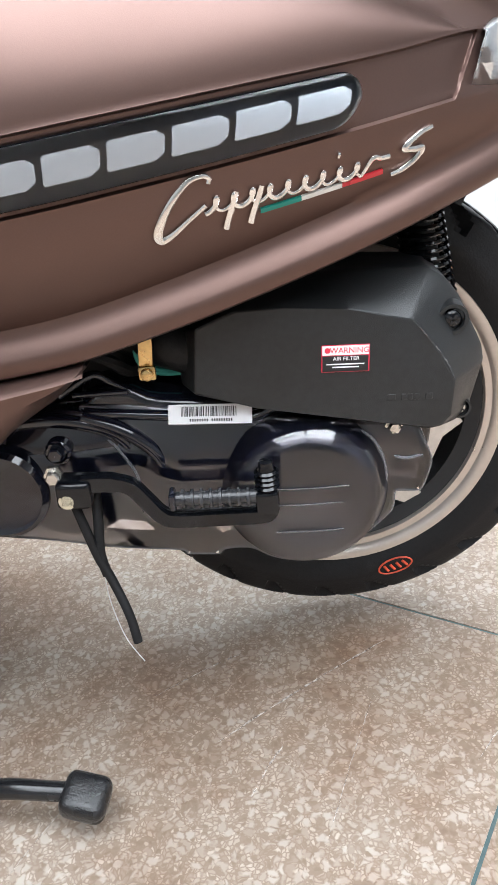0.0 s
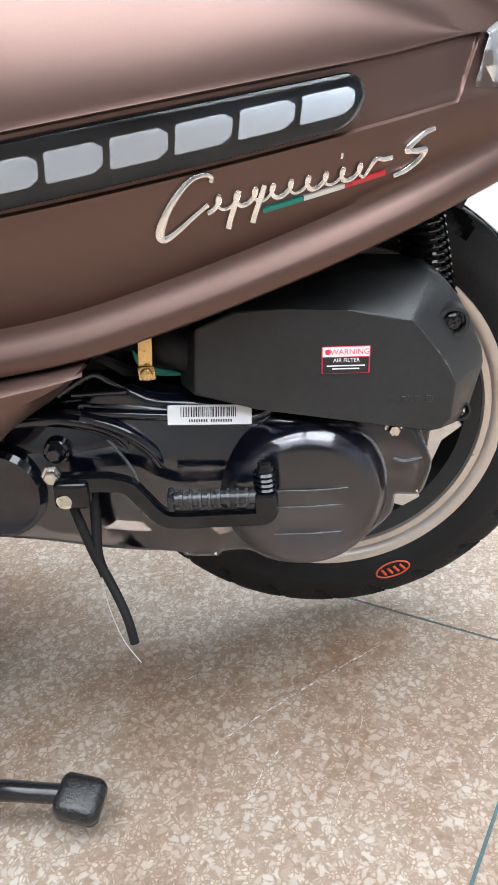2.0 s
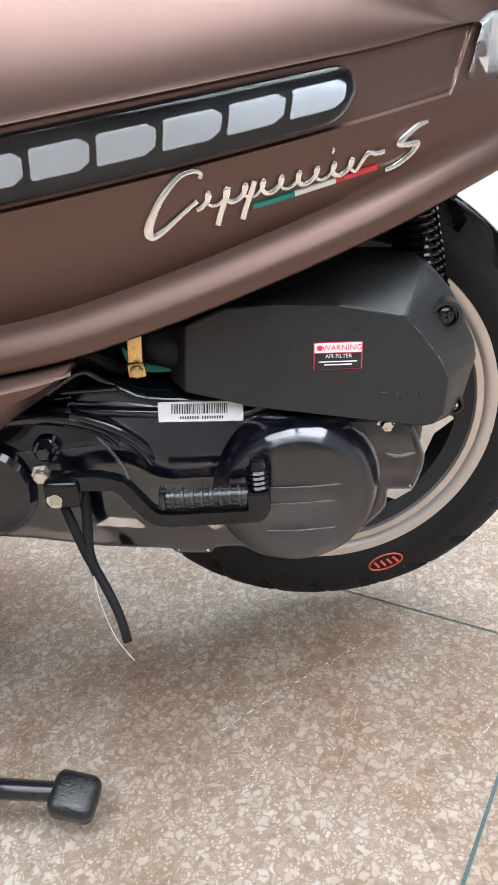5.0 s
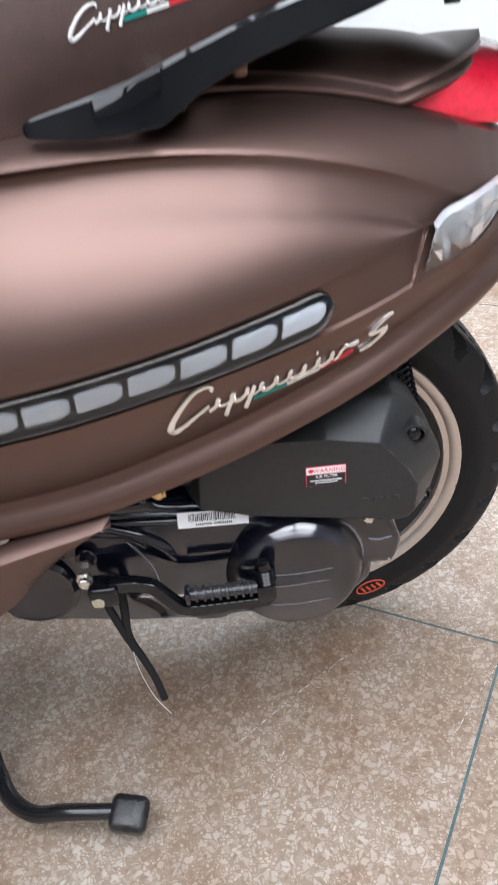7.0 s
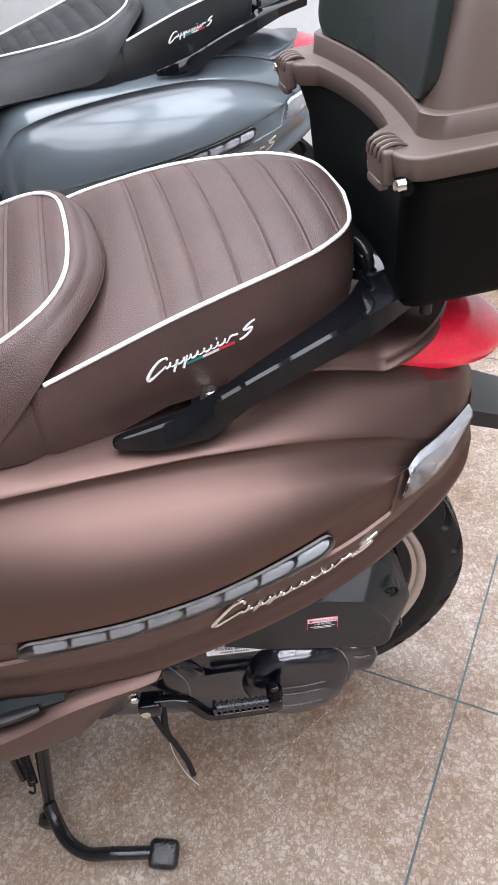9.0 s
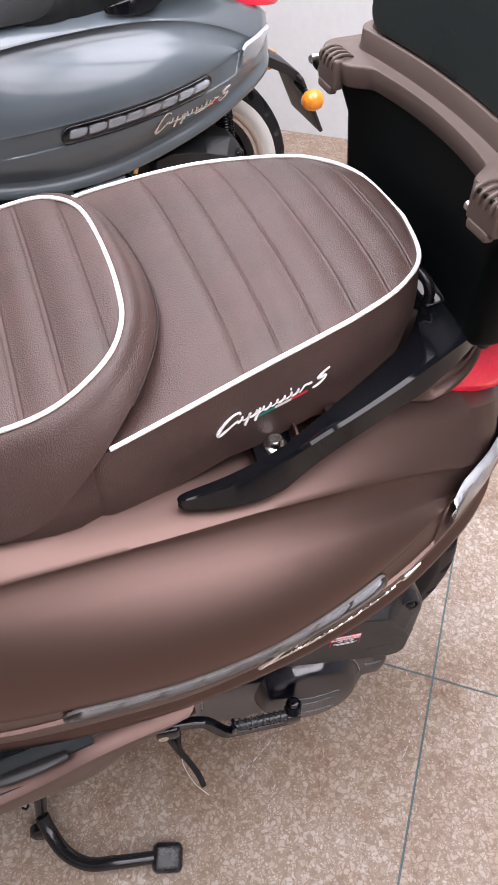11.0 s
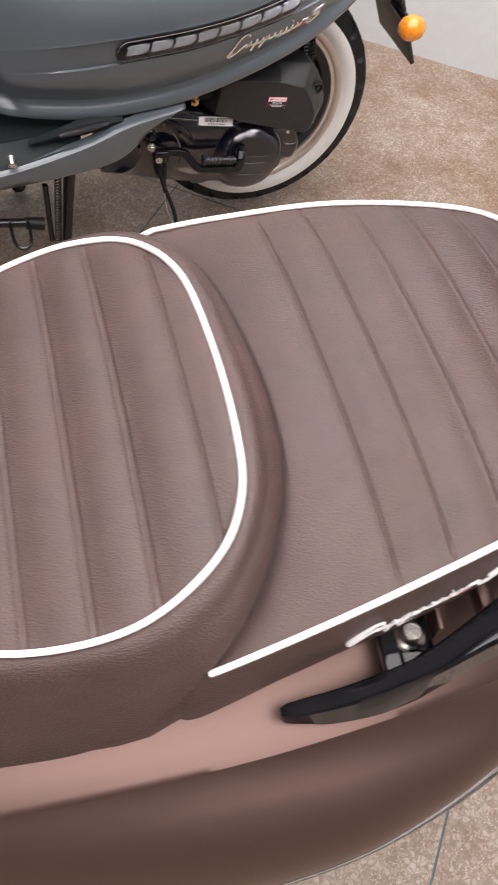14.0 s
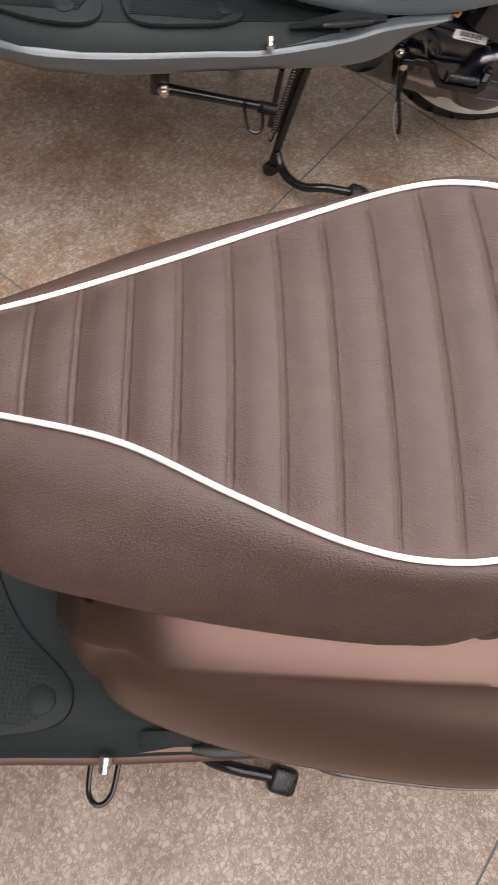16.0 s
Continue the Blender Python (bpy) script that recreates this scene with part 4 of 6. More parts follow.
    # --- grab rail
    for side in (-1, 1):
        rows = []
        for x, ly, lz, ey, ez, iy, iz, by, bz in (
                (0.0555, 0.1935, 0.7738, 0.1935, 0.7798, 0.1882, 0.7798, 0.1882, 0.7745), (0.0590, 0.1962, 0.7712, 0.1952, 0.7828, 0.1862, 0.7820, 0.1868, 0.7735), (0.072, 0.1981, 0.7691, 0.1957, 0.7862, 0.1845, 0.785, 0.186, 0.7721),
                (0.09, 0.2001, 0.7657, 0.1947, 0.7898, 0.1825, 0.788, 0.184, 0.7745), (0.12, 0.1985, 0.7634, 0.1919, 0.7956, 0.178, 0.7945, 0.1795, 0.7805), (0.148, 0.1928, 0.7629, 0.1873, 0.8026, 0.1715, 0.8012, 0.173, 0.787),
                (0.168, 0.1872, 0.7731, 0.1826, 0.8085, 0.1635, 0.8068, 0.165, 0.7918), (0.19, 0.1808, 0.7845, 0.176, 0.8142, 0.1527, 0.8125, 0.1542, 0.7952), (0.22, 0.1718, 0.7946, 0.1677, 0.8222, 0.1376, 0.8203, 0.1391, 0.8003),
                (0.26, 0.1571, 0.8026, 0.1531, 0.8303, 0.1147, 0.8280, 0.1162, 0.8062), (0.3, 0.1423, 0.8097, 0.1351, 0.8367, 0.0868, 0.8340, 0.0883, 0.8127), (0.335, 0.1224, 0.8155, 0.1186, 0.8416, 0.0376, 0.8385, 0.0391, 0.8185),
                (0.37, 0.0982, 0.8205, 0.1024, 0.8446, 0.0057, 0.8372, 0.0072, 0.8235), (0.44, 0.075, 0.829, 0.08, 0.852, -0.03, 0.842, -0.03, 0.834)):
            ring = [(ly, lz), (ey, ez), (iy, iz), (by, bz)]
            c = 0.10                      # how much of each edge its rounding takes
            ring = [(p[0] * (1 - w) + q[0] * w, p[1] * (1 - w) + q[1] * w) for p, q in zip(ring, ring[1:] + ring[:1]) for w in (c, 1 - c)]
            rows.append([(x, flank(x, q[0], side), q[1]) for q in ring])
        at = [r[0][0] for r in rows]
        edges = [(spl(at, [r[j][1] for r in rows]), spl(at, [r[j][2] for r in rows])) for j in range(len(rows[0]))]
        stops = [0.0555, 0.0565, 0.058, 0.060] + list(np.linspace(0.063, 0.44, 84))
        rows = [[(x, fy(x), fz(x)) for fy, fz in edges] for x in stops]
        rail = part("grab_rail", loft(rows, close_u=True, caps=True), BLACK_GLOSS, sc, angle=24)
        by = flank(0.153, 0.152, side)
        part("bolt_bracket", box(0.151, by, 0.777, 0.038, 0.046, 0.014, 0.003), BLACK_GLOSS, rail)
        part("mount_tab", box(0.174, flank(0.174, 0.138, side), 0.785, 0.003, 0.03, 0.022, 0.001), paint, sc)
        part("mount_tab", box(0.212, flank(0.212, 0.128, side), 0.79, 0.012, 0.03, 0.018, 0.004), paint, sc)
        part("bolt", lathe([(-0.004, 0.011), (0.002, 0.011), (0.004, 0.0085), (0.008, 0.008), (0.010, 0.006), (0.010, 0.0001)], (0.153, by, 0.785), "z", 20), STEEL, rail)
    part("lock_loop", tube([(0.324, -0.030, 0.828), (0.331, -0.043, 0.834), (0.335, -0.048, 0.848), (0.332, -0.043, 0.862), (0.324, -0.030, 0.868)], 0.0055, 12, steps=24), TUBE, sc)
    part("rack_plate", box(0.40, 0.034, 0.842, 0.16, 0.17, 0.022, 0.008, rot=(0, -8, 5)), BLACK_GLOSS, sc)

    # --- wheel
    WX, WY, WZ, TR, RR = 0.2455, 0.032, 0.3025, 0.2490, 0.1815
    wheel = new("rear_wheel")
    wheel.parent = sc
    prof = [(-0.046, RR - 0.006), (-0.052, RR + 0.003), (-0.057, RR + 0.014), (-0.060, RR + 0.026), (-0.058, RR + 0.037), (-0.050, TR - 0.008), (-0.035, TR - 0.0022), (0, TR), (0.035, TR - 0.0022), (0.050, TR - 0.008), (0.058, RR + 0.037), (0.060, RR + 0.026), (0.057, RR + 0.014), (0.052, RR + 0.003), (0.046, RR - 0.006)]
    prof = [tuple(p) for p in curve_through(prof, 70)]
    tyre = lathe(prof, (WX, WY, WZ), "y", 288)
    # tread cuts: push shoulder vertices inwards along slanted lines
    for v in tyre.verts:
        dx, dz = v.co.x - WX, v.co.z - WZ
        r = math.hypot(dx, dz)
        w = v.co.y - WY
        if r > TR - 0.023 and abs(w) > 0.012:
            a = math.atan2(dz, dx) + (0.55 * (abs(w) - 0.02) / 0.05 if w < 0 else -0.3 * (abs(w) - 0.02) / 0.05)
            ph = (a / (2 * math.pi) * 24) % 1.0
            if ph < 0.20:
                f = 1 - 0.0060 / r
                v.co.x, v.co.z = WX + dx * f, WZ + dz * f
                v.co.y -= math.copysign(0.007, w)
    tyre_o = part("tyre", tyre, RUBBER, wheel)
    if wall_tyre:
        part("white_wall", lathe([(-0.0535, RR + 0.003), (-0.0605, RR + 0.013), (-0.0625, RR + 0.024), (-0.0605, RR + 0.033), (-0.055, RR + 0.036)], (WX, WY, WZ), "y", 120), WHITEWALL, wheel)
    rim = part("rim", lathe([(-0.046, RR - 0.019), (-0.049, RR - 0.017), (-0.0495, RR - 0.010), (-0.0535, RR - 0.007), (-0.056, RR - 0.002), (-0.056, RR + 0.003), (-0.051, RR + 0.004), (-0.045, RR - 0.004), (-0.042, RR - 0.012), (-0.041, RR - 0.019)], (WX, WY, WZ), "y", 140, closed=True), RIM, wheel, "champagne rim edge")
    part("rim_barrel", lathe([(-0.0455, RR - 0.020), (-0.038, RR - 0.034), (0.045, RR - 0.031), (0.050, RR), (-0.038, RR - 0.006)], (WX, WY, WZ), "y", 90, closed=True), BLACK_SATIN, wheel)
    for i in range(6):
        a = i * math.pi / 3 + 0.3
        d = np.array((math.cos(a), 0, math.sin(a)))
        c = np.array((WX, WY, WZ))
        part("spoke", tube([c + d * 0.05, c + d * 0.10 + (0, -0.008, 0), c + d * (RR - 0.03) + (0, -0.012, 0)], [0.022, 0.016, 0.014], 10, flat=0.6, up=(0, 1, 0)), BLACK_SATIN, wheel)
    # added black disc: stands in for the brake disc and the shade behind it
    part("dark_wheel_backing", lathe([(0.012, RR - 0.028), (0.018, 0.10), (0.020, 0.04), (0.026, 0.04), (0.024, 0.10), (0.020, RR - 0.028)], (WX, WY, WZ), "y", 60, closed=True), BLACK_SATIN, wheel)
    part("hub", lathe([(-0.06, 0.0001), (-0.06, 0.03), (-0.05, 0.055), (0.03, 0.06), (0.05, 0.05), (0.05, 0.0001)], (WX, WY, WZ), "y", 40), BLACK_SATIN, wheel)
    # printed mark on the tyre wall: an oval ring with bars
    if not wall_tyre:
        a0 = math.atan2(0.090 - WZ, 0.316 - WX)
        rm = RR + 0.026
        def wallpt(s, q, e=0.0):
            a = a0 + s / rm
            return (WX + (rm + q) * math.cos(a), WY - 0.0605 - e + 2.2 * q * q * 8, WZ + (rm + q) * math.sin(a))
        mark = part("printed_mark", tube([wallpt(0.020 * math.cos(t), 0.0095 * math.sin(t)) for t in np.linspace(0, 2 * math.pi, 36, endpoint=False)], 0.0011, 5, closed=True), ORANGE_INK, tyre_o, "orange oval print")
        for s in (-0.011, -0.0035, 0.004, 0.0115):
            part("bar", tube([wallpt(s - 0.0015, -0.004), wallpt(s + 0.0015, 0.004)], 0.0018, 5), ORANGE_INK, mark)
    # mudguard and shock absorber
    rows = []
    for a in np.linspace(radians(58), radians(140), 20):
        rows.append([(WX + 0.005 + (TR + 0.012 + dr) * math.cos(a), WY + w, WZ + 0.01 + (TR + 0.012 + dr) * math.sin(a)) for w, dr in ((-0.062, -0.028), (-0.058, -0.006), (-0.03, 0.004), (0, 0.006), (0.03, 0.004), (0.058, -0.006), (0.062, -0.028))])
    part("mudguard", loft(rows), BLACK_SATIN, sc)
    shock = new("shock_absorber")
    shock.parent = sc
    sa, sb = np.array((0.346, -0.076, 0.40)), np.array((0.306, -0.070, 0.63))
    hel = []
    for t in np.linspace(0, 1, 480):
        p = sa + (sb - sa) * (0.08 + 0.84 * t)
        a = t * 2 * math.pi * 28
        hel.append(p + np.array((0.0205 * math.cos(a), 0.0205 * math.sin(a), 0)))
    part("spring", tube(hel, 0.0024, 6), BLACK_GLOSS, shock)
    part("damper", tube([sa, sb], 0.012, 14), BLACK_SATIN, shock)

    engine_side(sc)
    underside(sc, paint)
    pivot = Matrix.Translation((-0.05, 0, 0.35)) @ Euler((0, radians(swing), 0)).to_matrix().to_4x4() @ Matrix.Translation((0.05, 0, -0.35))
    for ob in sc.children:
        if ob.name.split(".")[0] in ("engine", "kick_lever", "rear_wheel", "shock_absorber"):
            ob.matrix_basis = pivot
            if wall_tyre and ob.name.startswith("rear_wheel"):
                c = Matrix.Translation((WX, WY, WZ))
                ob.matrix_basis = pivot @ Matrix.Translation((0.030, 0, 0.022)) @ c @ Matrix.Scale(1.055, 4) @ c.inverted()
    return sc


def engine_side(sc):
    """Belt case with its clear shroud, air box, kick lever, hoses and cables."""
    eng = new("engine")
    eng.parent = sc
    Y = -0.150
    # belt case: long black casting with a raised rim
    out = [(-0.085, 0.275), (-0.10, 0.31), (-0.098, 0.345), (-0.08, 0.375), (-0.04, 0.388), (0.005, 0.392), (0.03, 0.408), (0.06, 0.408), (0.085, 0.396), (0.16, 0.388), (0.20, 0.392), (0.235, 0.388), (0.262, 0.372), (0.285, 0.362),
           (0.308, 0.345), (0.316, 0.318), (0.310, 0.285), (0.285, 0.272), (0.27, 0.248), (0.24, 0.232), (0.20, 0.236), (0.165, 0.246), (0.12, 0.256), (0.05, 0.266), (0.0, 0.276), (-0.05, 0.282)]
    cur = [(p[0], p[1]) for p in curve_through([(x, z) for x, z in out], 130, closed=True)]
    part("belt_case", plate(cur, -0.02, Y, 0.012, 4), ENGINE, eng)
    # round housings: front variator, rear clutch
    part("clutch_cover", lathe([(Y + 0.004, 0.072), (Y - 0.008, 0.068), (Y - 0.022, 0.060), (Y - 0.027, 0.054), (Y - 0.027, 0.050), (Y - 0.024, 0.046), (Y - 0.024, 0.0001)], (0.209, 0, 0.298), "y", 72), ENGINE, eng)
    part("variator_cover", lathe([(Y + 0.004, 0.066), (Y - 0.006, 0.064), (Y - 0.011, 0.057), (Y - 0.012, 0.0001)], (-0.005, 0, 0.330), "y", 72), ENGINE, eng)
    part("fan_cap", lathe([(Y - 0.010, 0.047), (Y - 0.020, 0.045), (Y - 0.024, 0.040), (Y - 0.022, 0.036), (Y - 0.021, 0.0001)], (-0.068, 0, 0.322), "y", 60), ENGINE, eng)
    # cast ridges along the case
    for pts, r in (([(0.018, Y - 0.006, 0.385), (0.05, Y - 0.010, 0.372), (0.075, Y - 0.010, 0.35), (0.085, Y - 0.008, 0.325), (0.09, Y - 0.004, 0.30)], 0.007),
                   ([(0.02, Y - 0.004, 0.388), (0.08, Y - 0.006, 0.381), (0.14, Y - 0.006, 0.374), (0.168, Y - 0.006, 0.372), (0.185, Y - 0.006, 0.380)], 0.005),
                   ([(-0.08, Y - 0.004, 0.378), (-0.03, Y - 0.008, 0.386), (0.01, Y - 0.008, 0.382), (0.045, Y - 0.006, 0.366), (0.062, Y - 0.004, 0.335)], 0.007),
                   ([(0.0, Y - 0.002, 0.405), (0.03, Y + 0.002, 0.420), (0.045, Y + 0.004, 0.412), (0.062, Y + 0.002, 0.402)], 0.004),
                   ([(0.012, Y - 0.001, 0.404), (0.06, Y - 0.003, 0.404)], 0.003)):
        part("cast_ridge", tube(pts, r, 10, steps=24), ENGINE, eng)
    for z0, x0, x1 in ((0.318, 0.180, 0.235), (0.303, 0.165, 0.240), (0.270, 0.172, 0.232)):
        part("cover_rib", tube([(x0, Y - 0.0243, z0), (x1, Y - 0.0243, z0 - 0.002)], 0.0013, 6), ENGINE, eng)
    # clear shroud wrapped over the case
    so = [(-0.112, 0.30), (-0.103, 0.280), (-0.085, 0.274), (-0.031, 0.264), (0.025, 0.251), (0.083, 0.2425), (0.091, 0.238), (0.095, 0.2365), (0.120, 0.234), (0.124, 0.2355), (0.130, 0.239), (0.152, 0.238), (0.170, 0.227), (0.190, 0.2205), (0.212, 0.2195), (0.235, 0.228),
          (0.26, 0.243), (0.282, 0.263), (0.287, 0.272), (0.2885, 0.285), (0.292, 0.2875), (0.308, 0.286), (0.314, 0.290), (0.321, 0.313), (0.319, 0.326), (0.308, 0.354), (0.298, 0.362), (0.27, 0.362), (0.235, 0.366), (0.195, 0.372), (0.14, 0.379), (0.09, 0.388), (0.03, 0.396), (-0.03, 0.392), (-0.08, 0.380), (-0.108, 0.355), (-0.116, 0.325)]
    so = [(p[0], p[1]) for p in curve_through(so, 37 * 5, closed=True)]
    def inset(d):
        n, out_ = len(so), []
        for i in range(n):
            (xa, za), (xb, zb) = so[i - 2], so[(i + 2) % n]
            l = math.hypot(xb - xa, zb - za)
            out_.append((so[i][0] - (zb - za) / l * d, so[i][1] + (xb - xa) / l * d))
        return out_
    def lean(z):
        # the shroud's face leans back in its upper half
        t = min(1.0, max(0.0, (z - 0.330) / 0.055))
        return 0.0145 * t * (0.5 * t + 0.5)
    bm = loft([[(x, y + (lean(z) if y < Y else 0.0), z) for x, z in inset(d)] for d, y in ((0.0, Y + 0.022), (0.0, Y - 0.010), (0.0012, Y - 0.0135), (0.004, Y - 0.0155), (0.007, Y - 0.0162))], close_u=True)
    rim_line = inset(0.006)
    face = []
    for x in np.linspace(min(p[0] for p in rim_line) + 0.001, max(p[0] for p in rim_line) - 0.001, 90):
        hits = []
        for (xa, za), (xb, zb) in zip(rim_line, rim_line[1:] + rim_line[:1]):
            if (xa - x) * (xb - x) <= 0 and xa != xb:
                hits.append(za + (zb - za) * (x - xa) / (xb - xa))
        face.append([(x, Y - 0.0162 + lean(z), z) for z in np.linspace(min(hits), max(hits), 16)])
    loft(face, bm=bm)
    shroud = part("clear_shroud", bm, SHROUD, eng, "scuffed clear plastic engine shroud")
    shroud.visible_shadow = False
    part("rolled_edge", tube([(x, Y - 0.010 + lean(z), z) for x, z in so], 0.0010, 6, closed=True), EDGE_CLEAR, shroud).visible_shadow = False
    for pts in ([(0.012, 0.384), (0.016, 0.391), (0.026, 0.3925), (0.10, 0.377), (0.174, 0.364), (0.181, 0.359), (0.189, 0.359), (0.199, 0.3625), (0.200, 0.357), (0.188, 0.345), (0.172, 0.335)],
                [(-0.10, 0.372), (-0.05, 0.380), (0.008, 0.377), (0.033, 0.367), (0.053, 0.341), (0.060, 0.318), (0.058, 0.29)],
                [(-0.112, 0.36), (-0.085, 0.367), (-0.062, 0.365), (-0.043, 0.355), (-0.032, 0.337), (-0.034, 0.318), (-0.05, 0.297), (-0.075, 0.286)],
                [(0.250, 0.352), (0.256, 0.3535), (0.268, 0.345), (0.276, 0.33), (0.280, 0.31), (0.277, 0.285)],
                [(0.287, 0.327), (0.297, 0.3235), (0.312, 0.3255)]):
        part("moulded_edge", tube([(x, Y - 0.0168 + lean(z), z) for x, z in pts], [0.0004] + [0.0015] * 5 + [0.0006], 7, steps=50), EDGE_CLEAR, shroud).visible_shadow = False
    cs = part("shroud_dome", lathe([(Y - 0.010, 0.0780), (Y - 0.0165, 0.0745), (Y - 0.022, 0.0715), (Y - 0.028, 0.0680), (Y - 0.0325, 0.0645), (Y - 0.0350, 0.0600), (Y - 0.0365, 0.0540), (Y - 0.0385, 0.040), (Y - 0.0400, 0.022), (Y - 0.0405, 0.008), (Y - 0.0406, 0.0001)], (0.2065, 0, 0.298), "y", 72), SHROUD, shroud)
    cs.visible_shadow = False
    for z0, x0, x1 in ((0.316, 0.178, 0.244), (0.300, 0.172, 0.240), (0.272, 0.178, 0.238)):
        part("moulded_edge", tube([(x0, Y - 0.0405, z0), ((x0 + x1) / 2, Y - 0.0420, z0 - 0.001), (x1, Y - 0.0385, z0 - 0.003)], 0.0006, 6, steps=16), EDGE_CLEAR, shroud).visible_shadow = False
    # bolts and sleeves
    for x, y, z, r, m in ((-0.008, -0.190, 0.347, 0.0068, STEEL), (0.288, Y - 0.012, 0.354, 0.006, STEEL), (-0.006, -0.176, 0.362, 0.007, ENGINE), (0.072, -0.12, 0.432, 0.007, STEEL)):
        part("bolt", bolt(x, y, z, r, 0.006), m, eng)
    part("bolt_boss", lathe([(-0.10, 0.012), (-0.172, 0.0115), (-0.174, 0.009)], (-0.006, 0, 0.360), "y", 20), ENGINE, eng)
    # gear case behind, alloy hub parts
    part("gear_case", plate([(0.24, 0.25), (0.29, 0.26), (0.325, 0.30), (0.33, 0.34), (0.31, 0.37), (0.27, 0.38), (0.22, 0.36)], -0.06, -0.13, 0.008, 3), ENGINE, eng)
    part("brake_arm", plate([(0.325, 0.262), (0.345, 0.258), (0.356, 0.285), (0.376, 0.30), (0.365, 0.318), (0.335, 0.315)], -0.045, -0.06, 0.004, 2), ALU, eng)
    part("brake_boss", plate([(0.298, 0.228), (0.312, 0.222), (0.330, 0.232), (0.322, 0.246), (0.302, 0.246)], -0.06, -0.08, 0.004, 2), ALU, eng)
    # label with bars
    LT = 18.0                          # the label lies on the leaning face
    LY = Y - 0.0230 + lean(0.3795)
    lab = part("serial_label", box(0.1295, LY, 0.3795, 0.073, 0.0012, 0.0175, 0.0005, 1, rot=(-LT, 4.0, 0)), PAPER, eng, "white label with a printed bar pattern")
    random.seed(4)
    x = 0.105
    while x < 0.153:
        w = random.choice((0.0004, 0.0007, 0.0010))
        part("bar", box(x, LY - 0.0009 + 0.0027 * 0.33, 0.3822 - (x - 0.1295) * 0.07, w, 0.0003, 0.0085, 0, rot=(-LT, 4, 0)), INK, lab, smooth=False)
        x += w + random.choice((0.0004, 0.0006, 0.0009))
    for i in range(18):
        if i != 8:
            x = 0.112 + i * 0.0021
            part("text_bar", box(x, LY - 0.0009 - 0.0045 * 0.33, 0.3750 - (x - 0.1295) * 0.07, 0.0012, 0.0003, 0.0024, 0, rot=(-LT, 4, 0)), INK, lab, smooth=False)

    # --- air box
    A = -0.166
    back = [(0.105, 0.400), (0.110, 0.448), (0.15, 0.478), (0.20, 0.487), (0.254, 0.489), (0.322, 0.4835), (0.335, 0.475), (0.348, 0.458), (0.369, 0.412), (0.371, 0.398), (0.358, 0.350), (0.348, 0.342), (0.332, 0.3425), (0.278, 0.354), (0.164, 0.383)]
    front = [(0.120, 0.405), (0.127, 0.462), (0.160, 0.474), (0.20, 0.472), (0.249, 0.467), (0.300, 0.4545), (0.303, 0.452), (0.308, 0.446), (0.325, 0.423), (0.337, 0.398), (0.334, 0.366), (0.326, 0.357), (0.315, 0.355), (0.27, 0.366), (0.17, 0.388)]
    mid = [((1 - t) * b[0] + t * f[0], (1 - t) * b[1] + t * f[1]) for b, f in zip(back, front) for t in (0.12,)]
    bm = bmesh.new()
    rings = [[(x, -0.075, z) for x, z in back], [(x, -0.135, z) for x, z in back], [(x, -0.141, z) for x, z in mid], [(x, A - 0.010, z) for x, z in front]]
    loft(rings, close_u=True, caps=True, bm=bm)
    es = [e for e in bm.edges if not e.is_boundary]
    bmesh.ops.bevel(bm, geom=es, offset=0.0028, segments=2, profile=0.5, affect="EDGES", clamp_overlap=True)
    air = part("air_box", bm, AIRBOX, eng, "matt black plastic air filter box", angle=14)
    for x, y, z, r in ((0.338, -0.155, 0.444, 0.0075), (0.349, -0.146, 0.359, 0.0055)):
        part("screw_well", lathe([(y + 0.012, r * 1.9), (y - 0.003, r * 1.75), (y - 0.003, r * 1.35), (y + 0.001, r * 1.3)], (x, 0, z), "y", 24), AIRBOX, air)
        s = part("screw", lathe([(y + 0.004, r), (y - 0.001, r), (y - 0.003, r * 0.7), (y - 0.0034, 0.0001)], (x, 0, z), "y", 20), STEEL if r < 0.006 else BLACK_GLOSS, air)
        for rot in (35, 125):
            part("slot", box(x, y - 0.0036, z, r * 1.2, 0.0008, r * 0.26, 0, rot=(0, rot, 0)), INK, s, smooth=False)
    W = A - 0.0105
    wl = part("warning_label", box(0.2465, W, 0.4258, 0.0395, 0.0010, 0.0235, 0.0004, 1, rot=(0, 3, 0)), LABEL_RED, air, "red and black warning label")
    part("white_band", box(0.2469, W - 0.0006, 0.4330, 0.0380, 0.0004, 0.0080, 0, rot=(0, 3, 0)), PAPER, wl, smooth=False)
    part("black_field", box(0.2462, W - 0.0006, 0.4215, 0.0375, 0.0004, 0.0135, 0, rot=(0, 3, 0)), INK, wl, smooth=False)
    def lm(x, z):
        return Matrix.Translation((x, W - 0.0009, z)) @ Euler((radians(90), radians(3), 0)).to_matrix().to_4x4()
    words("WARNING", 0.0066, lm(0.2500, 0.4327), LABEL_RED, wl, "lettering")
    words("AIR FILTER", 0.0046, lm(0.2470, 0.4258), PAPER, wl, "lettering")
    for i, (z, w) in enumerate(((0.4212, 0.031), (0.4186, 0.022))):
        part("text_bar", box(0.2462, W - 0.0009, z, w, 0.0003, 0.0010, 0, rot=(0, 3, 0)), PAPER, wl, smooth=False)
    part("warning_dot", lathe([(-0.0001, 0.0024), (-0.0004, 0.0024), (-0.0004, 0.0001)], (0.2322, W - 0.0006, 0.4338), "y", 16), LABEL_RED, wl)
